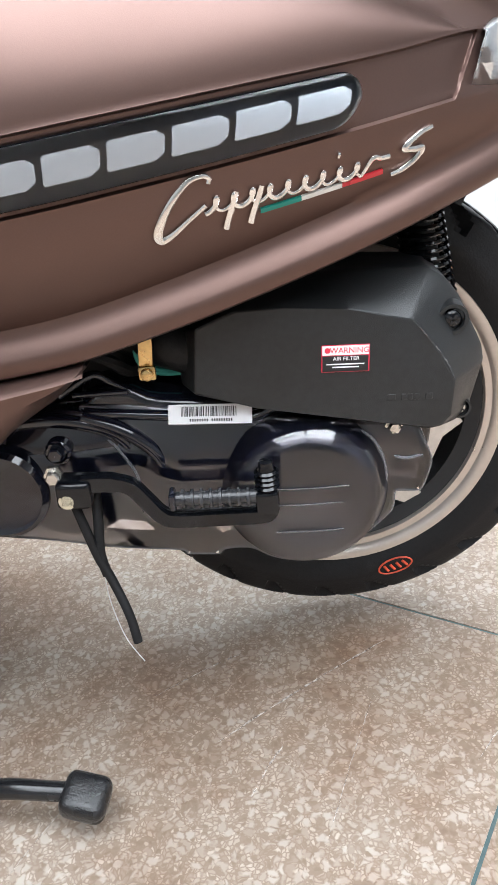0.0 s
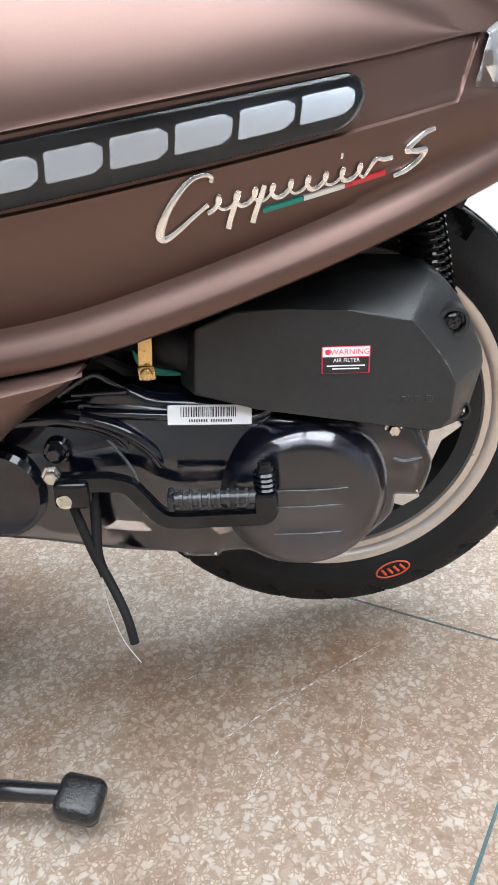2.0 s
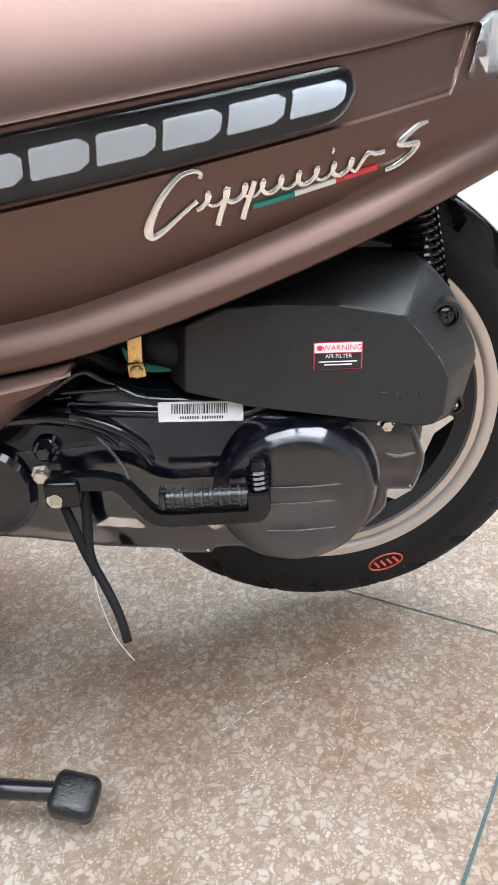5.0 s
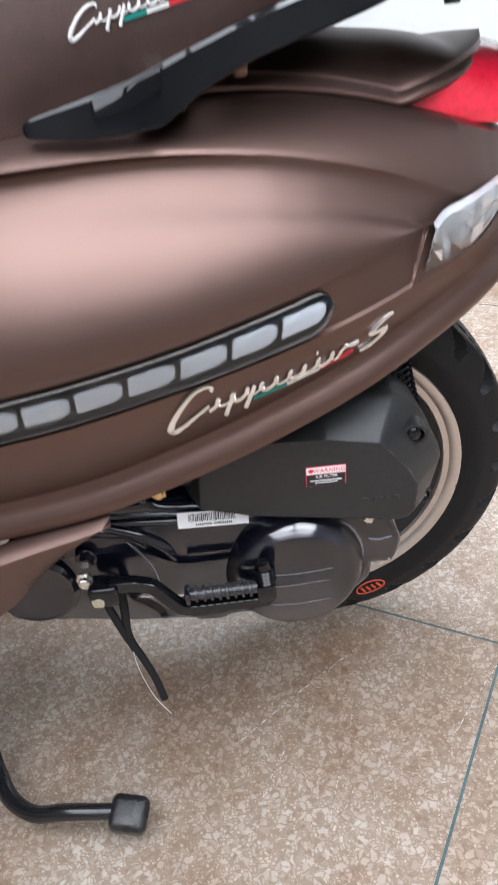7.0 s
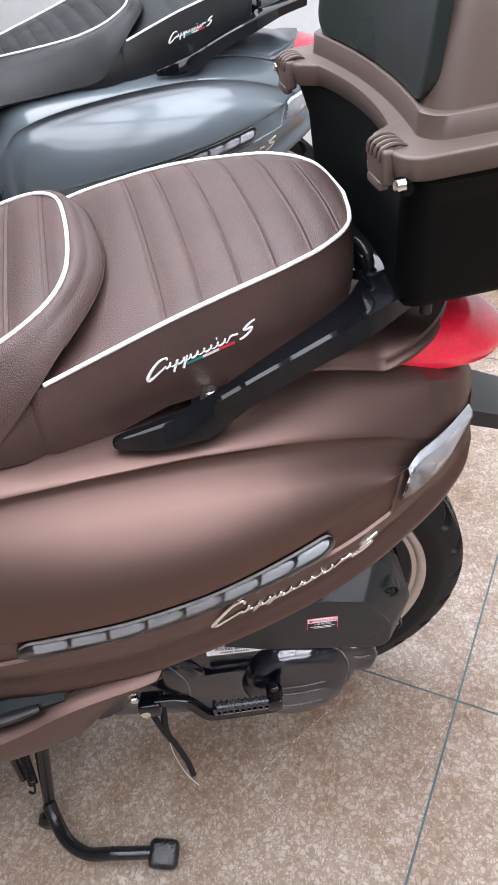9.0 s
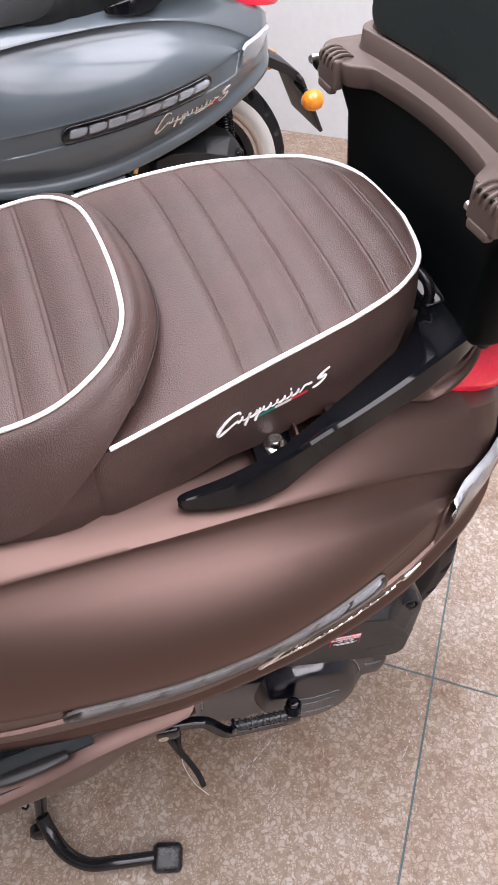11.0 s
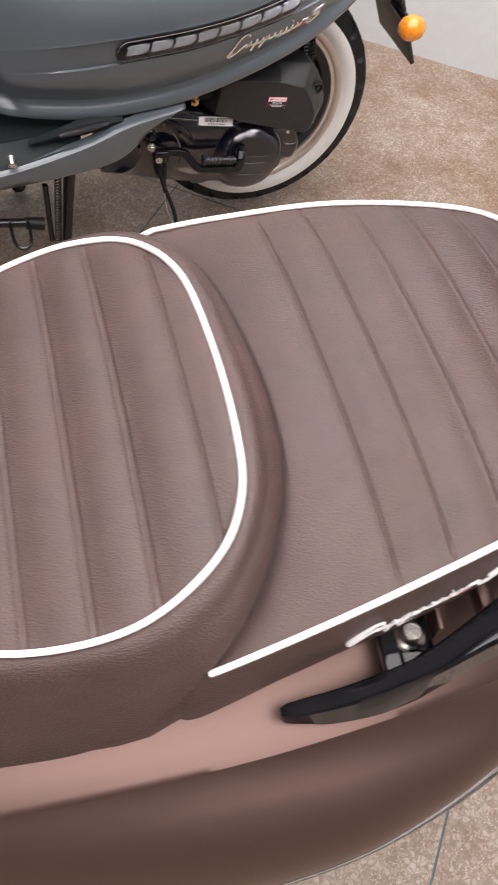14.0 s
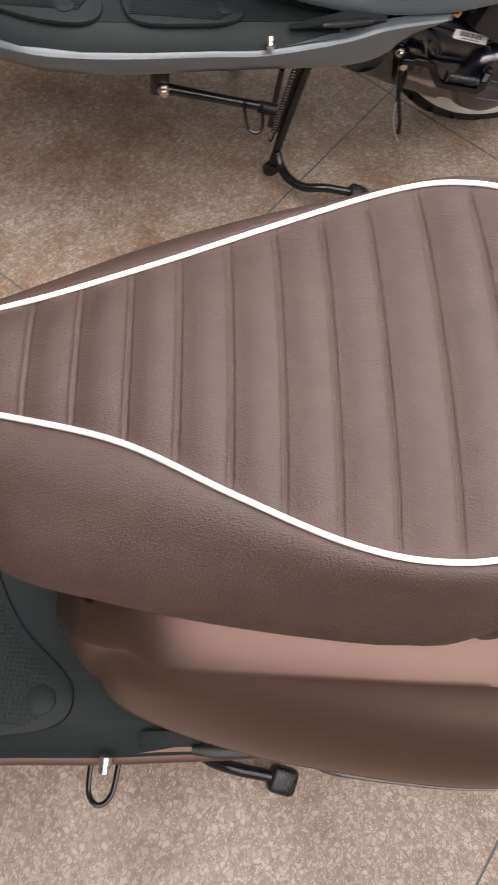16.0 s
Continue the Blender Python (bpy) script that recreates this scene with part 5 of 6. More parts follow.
    for x, w in ((0.2835, 0.007), (0.294, 0.004), (0.2995, 0.004), (0.305, 0.004), (0.315, 0.006)):
        part("moulded_mark", box(x, W + 0.0004, 0.3875 - (x - 0.28) * 0.05, w, 0.0008, 0.0055, 0.0003, 1), AIRBOX, air)
    # scuffs along the box's corner
    random.seed(3)
    for (xa, za), (xb, zb), w in (((0.302, 0.4525), (0.313, 0.4385), 0.0007), ((0.3175, 0.433), (0.324, 0.4235), 0.0010), ((0.327, 0.419), (0.3365, 0.4005), 0.0006)):
        rows = []
        for t in np.linspace(0, 1, 12):
            x, z = xa + (xb - xa) * t + random.uniform(-0.0006, 0.0006), za + (zb - za) * t
            h = w * random.uniform(0.3, 1.2)
            rows.append([(x - h, A - 0.0108, z), (x + h, A - 0.0108, z)])
        part("scuff", loft(rows), SCUFF, air, smooth=False)
    # intake hose and carburettor bits in front of the box
    part("intake_hose", tube([(0.125, -0.13, 0.43), (0.105, -0.135, 0.437), (0.085, -0.125, 0.44), (0.06, -0.10, 0.44)], [0.026, 0.023, 0.021, 0.02], 18, steps=16), RUBBER, eng)
    part("clip_bracket", box(0.082, -0.158, 0.442, 0.012, 0.004, 0.040, 0.001, rot=(0, 6, 0)), GOLD, eng)
    part("clip_foot", box(0.081, -0.160, 0.422, 0.015, 0.005, 0.013, 0.002), GOLD, eng)
    part("clip_screw", lathe([(-0.002, 0.0055), (-0.005, 0.0052), (-0.006, 0.0035), (-0.006, 0.0001)], (0.081, -0.161, 0.422), "y", 20), GOLD, eng)
    part("drain_hose", tube([(0.07, -0.13, 0.45), (0.072, -0.135, 0.425), (0.085, -0.13, 0.412), (0.105, -0.125, 0.408)], 0.004, 8, steps=20), TEAL, eng)
    part("loom", tube([(0.02, -0.13, 0.44), (0.045, -0.14, 0.43), (0.06, -0.13, 0.415), (0.08, -0.11, 0.41)], 0.006, 8, steps=20), RUBBER, eng)
    part("loom", tube([(0.0, -0.12, 0.43), (0.035, -0.135, 0.442), (0.065, -0.12, 0.448)], 0.005, 8, steps=20), BLACK_GLOSS, eng)
    part("inner_block", box(0.04, -0.06, 0.44, 0.20, 0.10, 0.08, 0.01), BLACK_SATIN, eng)

    # --- kick lever
    K = -0.208
    kick = new("kick_lever")
    kick.parent = sc
    part("boss", box(0.010, K + 0.012, 0.335, 0.030, 0.026, 0.026, 0.005, 3, rot=(0, 4, 0)), BLACK_GLOSS, kick)
    part("shaft_end", lathe([(0.004, 0.0072), (-0.0006, 0.0072), (-0.0010, 0.006), (-0.0010, 0.0001)], (0.004, K, 0.331), "y", 28), mat("pale_brass", (0.62, 0.58, 0.45), 0.4, 0.6), kick)
    arm = [(0.018, K + 0.010, 0.342), (0.040, K + 0.008, 0.342), (0.058, K + 0.006, 0.338), (0.070, K + 0.003, 0.325), (0.082, K, 0.311), (0.095, K, 0.3055), (0.13, K, 0.304), (0.165, K, 0.303), (0.174, K, 0.306), (0.176, K, 0.318)]
    path = curve_through(arm, 50)
    rows = []
    for i, p in enumerate(path):
        d = path[min(i + 1, len(path) - 1)] - path[max(i - 1, 0)]
        d = d / np.linalg.norm(d)
        n = np.array((-d[2], 0, d[0]))
        h = 0.0072 if i > 6 else 0.0082
        rows.append([p + n * a * h + np.array((0, b_ * 0.0055, 0)) for a, b_ in ((1, -0.6), (0.8, -1), (-0.8, -1), (-1, -0.6), (-1, 0.8), (-0.8, 1), (0.8, 1), (1, 0.8))])
    part("arm", loft(rows, close_u=True, caps=True), BLACK_GLOSS, kick, angle=50)
    part("pedal", tube([(0.092, K - 0.003, 0.327), (0.165, K - 0.002, 0.3235)], 0.0062, 14), WORN, kick)
    for i in range(9):
        x = 0.095 + i * 0.0078
        part("pedal_ridge", lathe([(-0.0016, 0.0062), (-0.0012, 0.0084), (0.0012, 0.0084), (0.0016, 0.0062)], (x, K - 0.003, 0.327 - (x - 0.092) * 0.048), "x", 14), WORN, kick)
    part("pedal_end", box(0.094, K - 0.003, 0.327, 0.006, 0.017, 0.017, 0.003), ENGINE, kick)
    part("pivot_block", box(0.173, K, 0.318, 0.020, 0.020, 0.022, 0.004, 2), BLACK_GLOSS, kick)
    for i in range(4):
        part("pivot_ring", lathe([(-0.0020, 0.0085), (0, 0.0105), (0.0020, 0.0085)], (0.174, K, 0.331 + 0.0046 * i), "z", 24), BLACK_GLOSS, kick)
    part("pivot_pin", lathe([(0, 0.0082), (0.018, 0.008), (0.023, 0.0062), (0.026, 0.006), (0.027, 0.004), (0.027, 0.0001)], (0.174, K, 0.328), "z", 24), BLACK_GLOSS, kick)

    # --- hanging cables
    part("cable", tube([(0.000, -0.185, 0.330), (0.010, -0.196, 0.300), (0.018, -0.200, 0.268), (0.028, -0.206, 0.245), (0.040, -0.218, 0.215), (0.045, -0.226, 0.190)], 0.0043, 10, steps=36), RUBBER, eng)
    part("cable", tube([(0.022, -0.178, 0.330), (0.022, -0.190, 0.300), (0.020, -0.198, 0.270), (0.024, -0.203, 0.25)], 0.0048, 10, steps=24), RUBBER, eng)
    part("wire", tube([(0.022, -0.203, 0.262), (0.023, -0.210, 0.23), (0.034, -0.224, 0.196), (0.050, -0.236, 0.176)], 0.0006, 5, steps=24), WIRE, eng)


def underside(sc, paint):
    """Floorboard, its skirt, stands and footrest."""
    def board(x, y, side):
        return -y if side < 0 else y + 2 * mid_y(x)
    fl = new("floorboard")
    fl.parent = sc
    # painted skirt along the edge, rising to the rear tip
    for side in (-1, 1):
        rows = []
        for x, zt, zb, y in ((-0.95, 0.43, 0.36, 0.20), (-0.85, 0.428, 0.355, 0.262), (-0.70, 0.428, 0.350, 0.312), (-0.6, 0.428, 0.346, 0.318), (-0.5, 0.428, 0.345, 0.310), (-0.38, 0.428, 0.347, 0.294), (-0.28, 0.430, 0.350, 0.284), (-0.15, 0.432, 0.352, 0.267), (-0.075, 0.440, 0.365, 0.256), (-0.02, 0.449, 0.408, 0.248), (0.02, 0.454, 0.432, 0.243), (0.046, 0.458, 0.453, 0.238)):
            zt -= 0.032 * min(1.0, max(0.0, (-0.10 - x) / 0.12))
            rows.append([(x, board(x, y - 0.020, side), zt + 0.002), (x, board(x, y - 0.007, side), zt), (x, board(x, y, side), zt - 0.006), (x, board(x, y - 0.001, side), (zt + zb) / 2), (x, board(x, y - 0.010, side), zb + 0.006), (x, board(x, y - 0.022, side), zb), (x, board(x, y - 0.05, side), zb)])
        P = [curve_through([r[j] for r in rows], 60) for j in range(len(rows[0]))]
        rows2 = [[r[1] for r in rows], [(x, board(x, abs(y) - 0.02, side), 0.428 - 0.012) for x, y in [(r[0][0], abs(rows[i][2][1]) if side < 0 else rows[i][2][1] - 2 * mid_y(r[0][0])) for i, r in enumerate(rows)]], [(x, board(x, y - 0.045, side), 0.428) for x, y in [(r[0][0], -rows[i][2][1] if side < 0 else rows[i][2][1] - 2 * mid_y(r[0][0])) for i, r in enumerate(rows)]]]
        rows2 = [r[:8] for r in rows2]
        part("pan_edge", loft(rows2), MAT_RUBBER, fl)
        part("skirt", loft([[P[j][i] for j in range(len(P))] for i in range(len(P[0]))]), paint, fl)
        # recess with the folded footrest
        part("footrest_recess", loft([[(x, board(x, y - 0.022, side), 0.454 - 0.30 * max(0, -x - 0.16)), (x, board(x, y - 0.006, side), 0.444 - 0.14 * max(0, -x - 0.16)), (x, board(x, y - 0.008, side), 0.432)] for x, y in ((-0.245, 0.270), (-0.20, 0.266), (-0.15, 0.26), (-0.10, 0.252), (-0.072, 0.248))]), MAT_RUBBER, fl)
        part("footrest", tube([(-0.19, board(-0.19, 0.262, side), 0.443), (-0.16, board(-0.16, 0.260, side), 0.446), (-0.13, board(-0.13, 0.256, side), 0.448), (-0.10, board(-0.10, 0.25, side), 0.449)], [0.005, 0.008, 0.008, 0.005], 10, flat=0.7, steps=20), BLACK_SATIN, fl)
        part("footrest_pin", tube([(-0.279, board(-0.279, 0.276, side), 0.420), (-0.279, board(-0.279, 0.292, side), 0.414)], 0.0072, 14), STEEL, fl)
        part("wall_liner", loft([[(x, board(x, y, side), z) for x, y in ((-0.16, 0.212), (-0.22, 0.204), (-0.28, 0.184), (-0.33, 0.148), (-0.37, 0.10))] for z in (0.43, 0.50, 0.60)]), MAT_RUBBER, fl)
    # floor pan and rubber mats
    pan = [(-0.93, 0.165), (-0.84, 0.225), (-0.70, 0.270), (-0.6, 0.276), (-0.5, 0.268), (-0.36, 0.251), (-0.28, 0.242), (-0.15, 0.225)]
    b = bmesh.new()
    f = b.faces.new([b.verts.new((x, y, 0.428)) for x, y in [(x, -y) for x, y in pan] + [(x, board(x, y, 1)) for x, y in pan[::-1]]])
    r = bmesh.ops.extrude_face_region(b, geom=[f])
    bmesh.ops.translate(b, vec=(0, 0, -0.05), verts=[v for v in r["geom"] if isinstance(v, bmesh.types.BMVert)])
    part("floor_pan", b, MAT_RUBBER, fl)
    for side in (-1, 1):
        for shape, plug, lim in (([(-0.53, 0.05), (-0.54, 0.15), (-0.53, 0.245), (-0.50, 0.276), (-0.42, 0.272), (-0.36, 0.262), (-0.328, 0.244), (-0.325, 0.215), (-0.345, 0.19), (-0.39, 0.155), (-0.43, 0.10), (-0.45, 0.05)], (-0.357, 0.228), (-0.525, [0.03, 0.09, 0.155, 0.19, 0.212, 0.238, 0.256], [-0.46, -0.44, -0.40, -0.36, -0.342, -0.339, -0.362])),
                                 ([(-0.82, 0.06), (-0.83, 0.15), (-0.80, 0.22), (-0.74, 0.262), (-0.66, 0.286), (-0.59, 0.284), (-0.565, 0.25), (-0.575, 0.17), (-0.585, 0.06)], (-0.628, 0.25), (-0.80, [0.03, 0.15, 0.22, 0.262], [-0.595, -0.59, -0.58, -0.60]))):
            mo = curve_through([(x, board(x, y, side)) for x, y in shape], 60, closed=True)
            b = bmesh.new()
            f = b.faces.new([b.verts.new((p[0], p[1], 0.428)) for p in mo])
            r = bmesh.ops.extrude_face_region(b, geom=[f])
            bmesh.ops.translate(b, vec=(0, 0, 0.007), verts=[v for v in r["geom"] if isinstance(v, bmesh.types.BMVert)])
            es = [e for e in b.edges if e.verts[0].co.z > 0.432 and e.verts[1].co.z > 0.432]
            bmesh.ops.bevel(b, geom=es, offset=0.003, segments=2, profile=0.5, affect="EDGES")
            mt = part("foot_mat", b, MAT_RUBBER, fl, "ribbed black rubber foot mat")
            part("mat_plug", lathe([(0.0, 0.016), (0.0105, 0.016), (0.0115, 0.0145), (0.0115, 0.0001)], (plug[0], board(plug[0], plug[1], side), 0.426), "z", 28), MAT_RUBBER, mt)
            rb = bmesh.new()
            yy = 0.075
            while yy < 0.258:
                xr = np.interp(yy, lim[1], lim[2])
                box((xr + lim[0]) / 2, board((xr + lim[0]) / 2, yy, side), 0.4356, xr - lim[0] - 0.01, 0.0022, 0.003, 0.0, bm=rb)
                yy += 0.0048
            xx = lim[0] + 0.008
            while xx < max(lim[2]) - 0.008:
                ys = [y for y in np.arange(0.075, 0.256, 0.004) if np.interp(y, lim[1], lim[2]) - 0.008 > xx]
                if len(ys) > 2:
                    box(xx, board(xx, (ys[0] + ys[-1]) / 2, side), 0.4355, 0.0020, ys[-1] - ys[0], 0.003, 0.0, bm=rb)
                xx += 0.0052
            part("mat_ribs", rb, MAT_RUBBER, mt)
    # centre stand
    cs = new("centre_stand")
    cs.parent = sc
    for side in (-1, 1):
        back = 0.0 if side < 0 else -0.055        # the machine's slant sets the far leg back
        leg = part("leg", tube([(-0.155 + back * 0.4, side * 0.125, 0.33), (-0.170 + back * 0.6, side * 0.135, 0.25), (-0.188 + back * 0.8, side * 0.150, 0.14), (-0.202 + back, side * 0.165, 0.05), (-0.208 + back, side * 0.172, 0.018)], [0.019, 0.016, 0.0135, 0.012, 0.013], 14, flat=0.75, up=(1, 0, 0), steps=24), TUBE, cs)
        part("foot", lathe([(-0.010, 0.0001), (-0.010, 0.012), (-0.006, 0.0175), (0.006, 0.0175), (0.010, 0.012), (0.010, 0.0001)], (-0.209 + back, side * 0.176, 0.0176), "y", 24), TUBE, leg)
    part("cross_tube", tube([(-0.16, -0.13, 0.30), (-0.16, 0.13, 0.30)], 0.014, 14), TUBE, cs)
    part("tang", tube([(-0.200, -0.170, 0.060), (-0.192, -0.190, 0.043), (-0.172, -0.222, 0.036), (-0.14, -0.246, 0.038), (-0.10, -0.256, 0.049), (-0.06, -0.260, 0.047), (-0.035, -0.262, 0.045)], [0.011, 0.011, 0.0105, 0.010, 0.010, 0.0095, 0.0095], 12, steps=40), TUBE, cs)
    part("tang_pad", box(-0.024, -0.265, 0.041, 0.045, 0.042, 0.028, 0.010, 4, rot=(14, 15, -8)), PAD, cs)
    sp = new("stand_spring")
    sp.parent = cs
    hel = [(-0.213 + 0.0065 * math.cos(a) + 0.00006 * i, -0.158 + 0.0065 * math.sin(a), 0.105 + 0.00055 * i) for i, a in enumerate(np.linspace(0, 2 * math.pi * 26, 330))]
    part("spring_coil", tube(hel, 0.0014, 5), TUBE, sp)
    part("spring_hook", tube([(-0.213, -0.158, 0.106), (-0.214, -0.160, 0.09), (-0.218, -0.163, 0.084), (-0.222, -0.163, 0.092)], 0.002, 6, steps=16), TUBE, sp)
    part("bump_stop", tube([(-0.221, -0.152, 0.26), (-0.224, -0.155, 0.12)], 0.006, 10), TUBE, sp)
    # side stand, folded
    ss = new("side_stand")
    ss.parent = sc
    part("bracket", box(-0.465, -0.225, 0.285, 0.035, 0.030, 0.06, 0.004), TUBE, ss)
    part("pivot_bolt", bolt(-0.457, -0.246, 0.272, 0.009, 0.008), STEEL, ss)
    part("arm", tube([(-0.455, -0.236, 0.27), (-0.36, -0.244, 0.262), (-0.27, -0.252, 0.255)], [0.011, 0.009, 0.009], 12, steps=16), TUBE, ss)
    part("foot", tube([(-0.275, -0.252, 0.255), (-0.240, -0.256, 0.25)], [0.012, 0.013], 12), RUBBER, ss)
    part("loop", tube([(-0.303, -0.250, 0.262), (-0.304, -0.276, 0.261), (-0.301, -0.312, 0.258), (-0.287, -0.325, 0.257), (-0.273, -0.312, 0.258), (-0.270, -0.276, 0.261), (-0.271, -0.250, 0.262)], 0.0034, 8, steps=40), TUBE, ss)
    # belly
    part("belly_frame", tube([(-0.9, 0, 0.33), (-0.5, 0, 0.30), (-0.16, 0, 0.31), (0.0, 0, 0.36)], 0.05, 12, steps=20), BLACK_SATIN, sc)


def rear_hanger(sc, dx=0.0):
    """Plate holder with its two orange indicators, as the grey scooter shows it."""
    h = new("plate_holder")
    h.parent = sc
    h.location.x = dx
    part("arm", loft([[(x, 0.04 - w, z + 0.014), (x, 0.04 - w, z - 0.010), (x, 0.04 + w, z - 0.010), (x, 0.04 + w, z + 0.014)] for x, w, z in ((0.40, 0.055, 0.590), (0.47, 0.05, 0.560), (0.53, 0.05, 0.530), (0.565, 0.06, 0.505))], close_u=True, caps=True), BLACK_SATIN, h)
    part("plate", box(0.590, 0.045, 0.445, 0.010, 0.18, 0.16, 0.003, rot=(0, -24, 0)), BLACK_SATIN, h)
    for s in (-1, 1):
        part("stalk", tube([(0.562, 0.045 + s * 0.05, 0.492), (0.566, 0.045 + s * 0.12, 0.485)], 0.009, 10), BLACK_GLOSS, h)
        part("orange_indicator", lathe([(-0.028, 0.0001), (-0.026, 0.012), (-0.016, 0.022), (0, 0.026), (0.016, 0.022), (0.026, 0.012), (0.028, 0.0001)], (0.566, 0.045 + s * 0.138, 0.483), "x", 24), ORANGE_LENS, h, "orange indicator lens")


# ---------------------------------------------------------------- top case
def top_case():
    """Box behind the seat, its front bowed round the pillion's back, with two latches on the lid's rim."""
    tc = new("top_case")
    def ease(t):
        t = min(1.0, max(0.0, t))
        return t * t * (3 - 2 * t)
    def rim_front(y):
        # the ledge steps forward at both latches
        return 0.0255 - 0.0105 * (y / 0.104) ** 2 if abs(y) < 0.100 else 0.0158 - 0.0225 * ease((abs(y) - 0.100) / 0.022)
    def wall_front(y):
        return 0.0375 - 0.0150 * (y / 0.155) ** 2
    def tub_front(y):
        return 0.030 - 0.020 * (y / 0.150) ** 2
    def ring(front, h, back, z, d=0.0, r=0.024):
        """A closed outline: along the front, round the corners, along the sides and the back; d moves it inwards."""
        h, back = h - d, back - d
        pts = [(front(y) + d, y, z) for y in np.linspace(h - r, r - h, 71)]
        xe = front(h - r) + d
        pts += [(xe + r * (1 - math.cos(a)), r - h - r * math.sin(a), z) for a in np.linspace(0.15, math.pi / 2, 7)]
        pts += [(back - 0.05 + 0.05 * math.sin(a), 0.05 - h - 0.05 * math.cos(a), z) for a in np.linspace(0, math.pi / 2, 7)]
        pts += [(back - 0.05 + 0.05 * math.cos(a), h - 0.05 + 0.05 * math.sin(a), z) for a in np.linspace(0, math.pi / 2, 7)]
        pts += [(xe + r * (1 - math.cos(a)), h - r + r * math.sin(a), z) for a in np.linspace(math.pi / 2, 0.15, 7)]
        return pts
    part("tub", loft([ring(tub_front, 0.140, 0.335, -0.170), ring(tub_front, 0.148, 0.345, -0.160), ring(tub_front, 0.160, 0.365, -0.060), ring(tub_front, 0.172, 0.372, -0.042), ring(tub_front, 0.184, 0.380, -0.027), ring(tub_front, 0.184, 0.380, -0.018)], close_u=True, caps=True), CASE_BLACK, tc)
    part("lid", loft([ring(rim_front, 0.190, 0.395, -0.0215, 0.012), ring(rim_front, 0.190, 0.395, -0.0225, 0.005), ring(rim_front, 0.190, 0.395, -0.0205, 0.0022), ring(rim_front, 0.190, 0.395, -0.0030), ring(rim_front, 0.190, 0.395, -0.0008, 0.0008), ring(rim_front, 0.190, 0.395, 0.0, 0.0030),
                      ring(wall_front, 0.168, 0.375, 0.0002, -0.003), ring(wall_front, 0.168, 0.375, 0.0014, -0.0006), ring(wall_front, 0.168, 0.375, 0.0040, 0.0), ring(wall_front, 0.168, 0.375, 0.0200, 0.0008), ring(wall_front, 0.168, 0.375, 0.0212, 0.0022), ring(wall_front, 0.168, 0.375, 0.0216, 0.0070),
                      ring(wall_front, 0.168, 0.375, 0.070, 0.016), ring(wall_front, 0.168, 0.375, 0.15, 0.032), ring(wall_front, 0.168, 0.375, 0.195, 0.060), ring(wall_front, 0.168, 0.375, 0.212, 0.10)], close_u=True, caps=True), CASE_BROWN, tc, "satin brown lid with a stepped rim", angle=50)
    pad = []
    for k, off in ((1.0, 0.012), (1.0, 0.0035), (0.992, 0.0012), (0.975, 0.0002), (0.93, 0.0), (0.6, 0.0), (0.3, 0.0)):
        row = []
        corners = [(cy + 0.024 * math.cos(radians(a0 + da)), cz + 0.024 * math.sin(radians(a0 + da))) for cy, cz, a0 in ((0.122, 0.152, 0), (-0.122, 0.152, 90), (-0.122, 0.047, 180), (0.122, 0.047, 270)) for da in np.linspace(0, 90, 6)]
        spans = [(q, 0.176) for q in np.linspace(0.122, -0.122, 17)[1:-1]], [(q, 0.023) for q in np.linspace(-0.122, 0.122, 17)[1:-1]]
        for cy, cz in corners[:6] + spans[0] + corners[6:18] + spans[1] + corners[18:]:
            y, z = cy * k, 0.0995 + (cz - 0.0995) * k
            row.append((wall_front(y) + 0.0015 + 0.16 * (z - 0.02) + off, y, z))
        pad.append(row)
    part("back_pad", loft(pad, close_u=True, caps=True), PAD_DARK, tc, "smooth dark backrest pad")
    for s in (-1, 1):
        lt = new("latch")
        lt.parent = tc
        cy = s * 0.147
        part("latch_plate", box(-0.0075, cy, -0.014, 0.012, 0.040, 0.030, 0.0035, 3), CASE_BROWN, lt)
        part("latch_lip", box(-0.0105, cy, -0.030, 0.010, 0.030, 0.009, 0.003, 2), CASE_BROWN, lt)
        for i in range(4):
            y = cy + (i - 1.5) * 0.0088
            part("claw", tube([(0.010, y, 0.0004), (0.003, y, 0.0030), (-0.006, y, 0.0032), (-0.0135, y, -0.0010), (-0.0150, y, -0.0090)], [0.0009, 0.0018, 0.0021, 0.0020, 0.0014], 8, steps=16), CASE_BROWN, lt)
            if i < 3:
                part("slot", box(-0.004, y + 0.0044, -0.0012, 0.019, 0.0042, 0.0040, 0.0004, 1), CASE_BLACK, lt)
        part("pin", lathe([(-0.004, 0.0001), (-0.004, 0.0030), (-0.002, 0.0040), (0.004, 0.0040), (0.004, 0.0001)], (-0.006, cy + 0.024, -0.024), "y", 16), STEEL, lt)
        part("catch", tube([(0.002, s * 0.172, -0.026), (-0.002, s * 0.184, -0.024), (-0.003, s * 0.194, -0.022)], [0.008, 0.007, 0.0055], 12, steps=10), CASE_BLACK, lt)
        part("catch_screw", lathe([(0.004, 0.0052), (-0.003, 0.0050), (-0.0046, 0.0034), (-0.0046, 0.0001)], (-0.008, s * 0.190, -0.019), "x", 18), CHROME, lt)
    part("peg", tube([(0.058, -0.110, -0.198), (0.058, -0.110, -0.16)], 0.0065, 10), BLACK_SATIN, tc)
    return tc


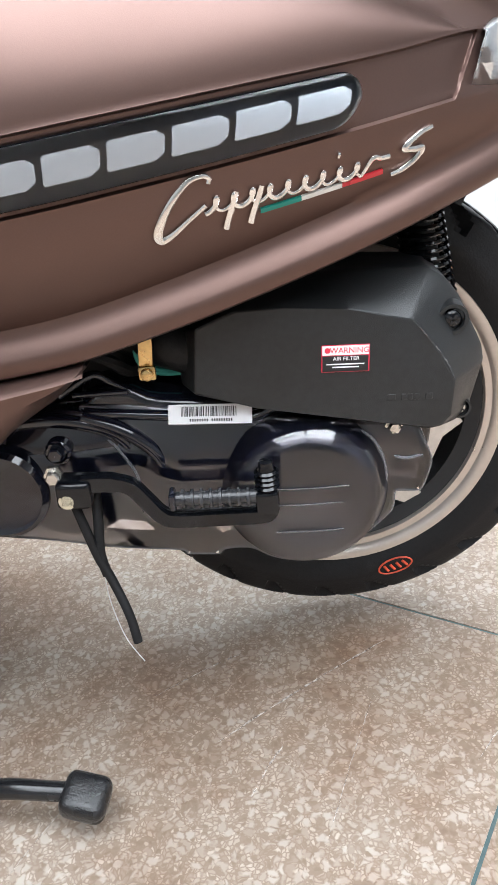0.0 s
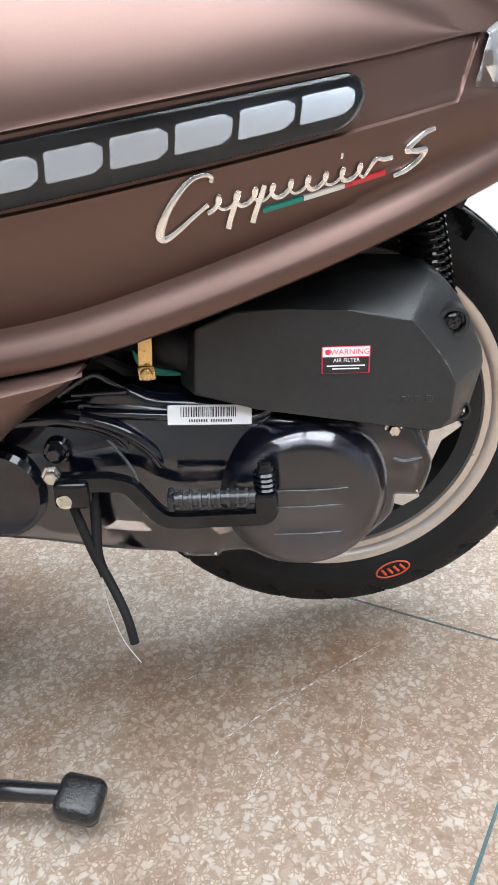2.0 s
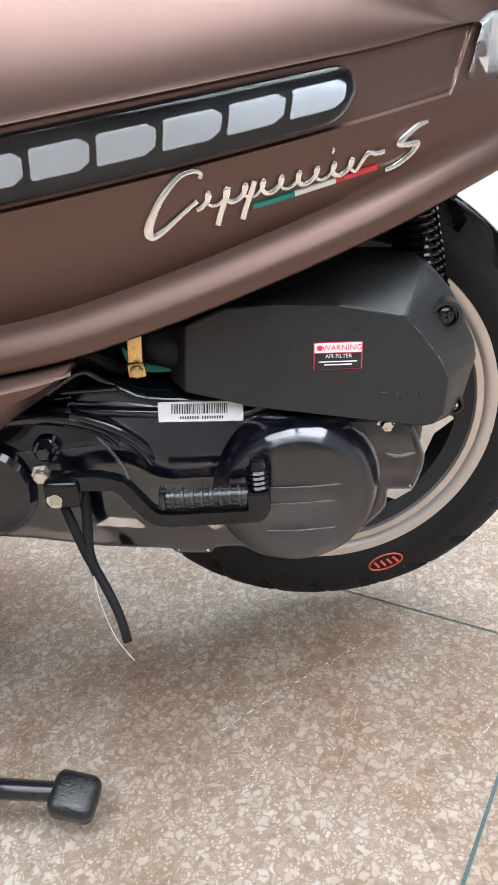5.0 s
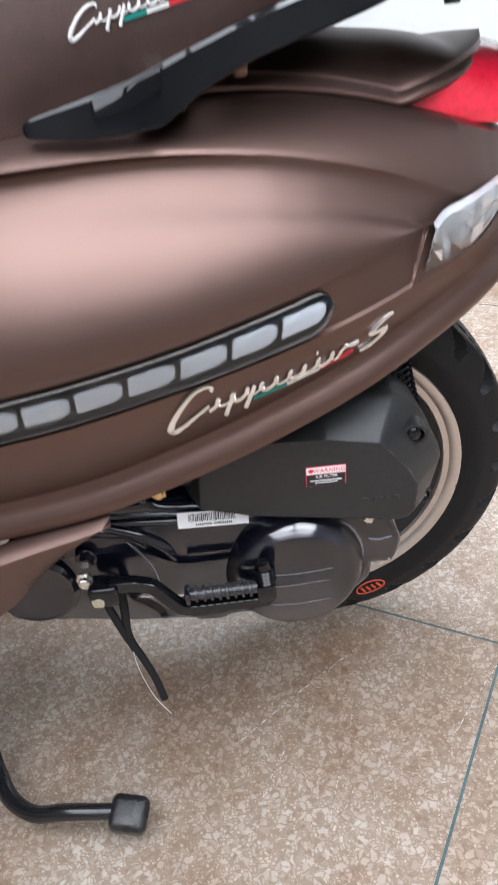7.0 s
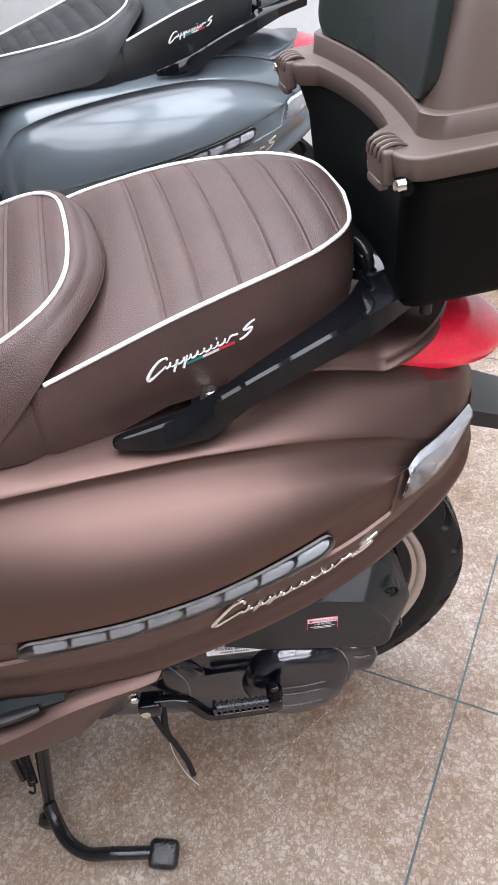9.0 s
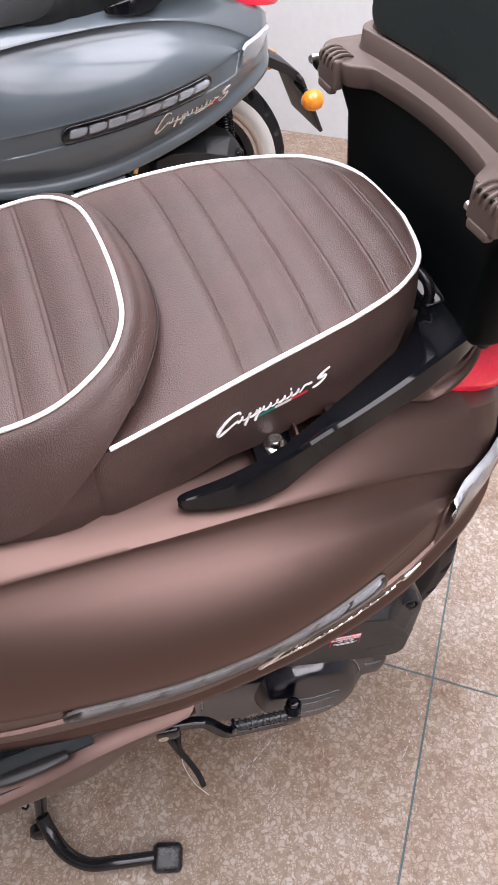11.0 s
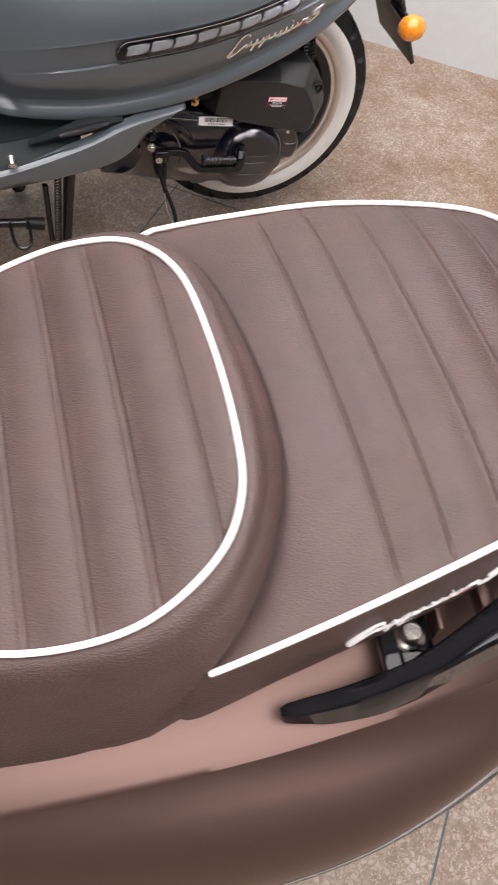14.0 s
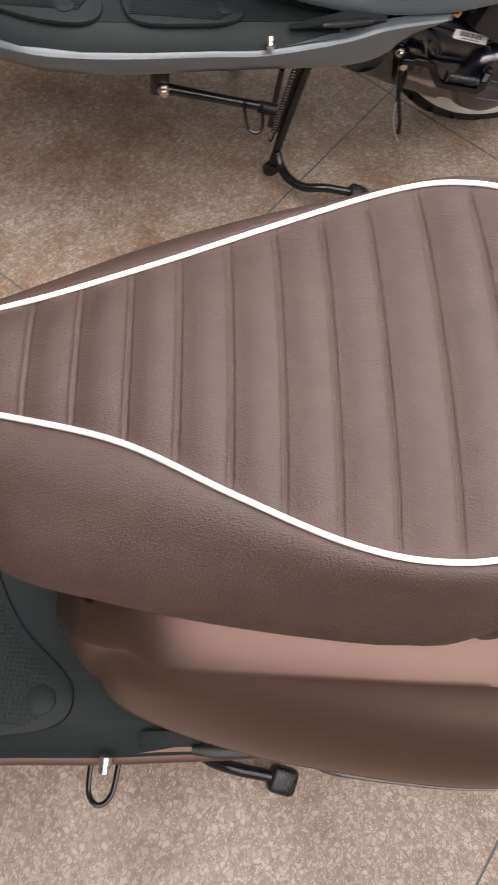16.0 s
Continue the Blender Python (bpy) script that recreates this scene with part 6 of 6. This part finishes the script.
brown = scooter(BROWN, SEAT, False)
tagged(brown, "satin brown retro scooter parked on its centre stand", "scooter", "parked scooters")
case = top_case()
case.matrix_basis = pose(0.3155, 0.02, 1.0, 0, 0, 7.2)
rear_hanger(brown, 0.07)
tagged(case, "black top case with a brown lid mounted behind the seat", "top case")
grey = scooter(GREY, SEAT_BLACK, True, swing=4.4)
rear_hanger(grey)
grey.matrix_basis = pose(0.034, 1.206, 0.006, 0, 0, 9.3)
tagged(grey, "glossy grey retro scooter with white-wall tyre and black seat", "scooter", "parked scooters")

# ---------------------------------------------------------------- floor tiles
for i in range(-9, 9):
    for j in range(-9, 7):
        u0, u1 = max(U0 + i * TILE + 0.0020, UMIN), min(U0 + (i + 1) * TILE - 0.0020, UMAX)
        v0, v1 = max(V0 + j * TILE + 0.0020, VMIN), min(V0 + (j + 1) * TILE - 0.0020, VMAX)
        if u1 - u0 > 0.05 and v1 - v0 > 0.05:
            part("terrazzo_tile", room_box(u0, u1, v0, v1, -0.02, 0.0), TERRAZZO, floor, smooth=False)

# ---------------------------------------------------------------- scratches on the floor
random.seed(11)
for ax, ay, bx, by, w in ((0.095, -0.174, 0.299, -0.033, 0.0016), (0.13, -0.245, 0.165, -0.185, 0.0022), (0.20, -0.30, 0.27, -0.12, 0.0012), (0.02, -0.10, 0.12, -0.04, 0.0010),
                          (-0.10, -0.32, -0.02, -0.18, 0.0010), (0.36, -0.22, 0.47, -0.10, 0.0012), (-0.3, 0.55, -0.1, 0.66, 0.0016), (-0.22, 0.48, -0.12, 0.60, 0.0012)):
    rows = []
    for t in np.linspace(0, 1, 26):
        x, y = ax + (bx - ax) * t + random.uniform(-0.0006, 0.0006), ay + (by - ay) * t + random.uniform(-0.0006, 0.0006) + 0.004 * math.sin(3 * t)
        h = w * random.uniform(0.3, 1.0) * math.sqrt(max(0.02, min(1, t * 6, (1 - t) * 6)))
        rows.append([(x, y - 1.3 * h, 0.0006), (x, y + 1.3 * h, 0.0006)])
    part("scratch", loft(rows), SCRATCH, floor, smooth=False)
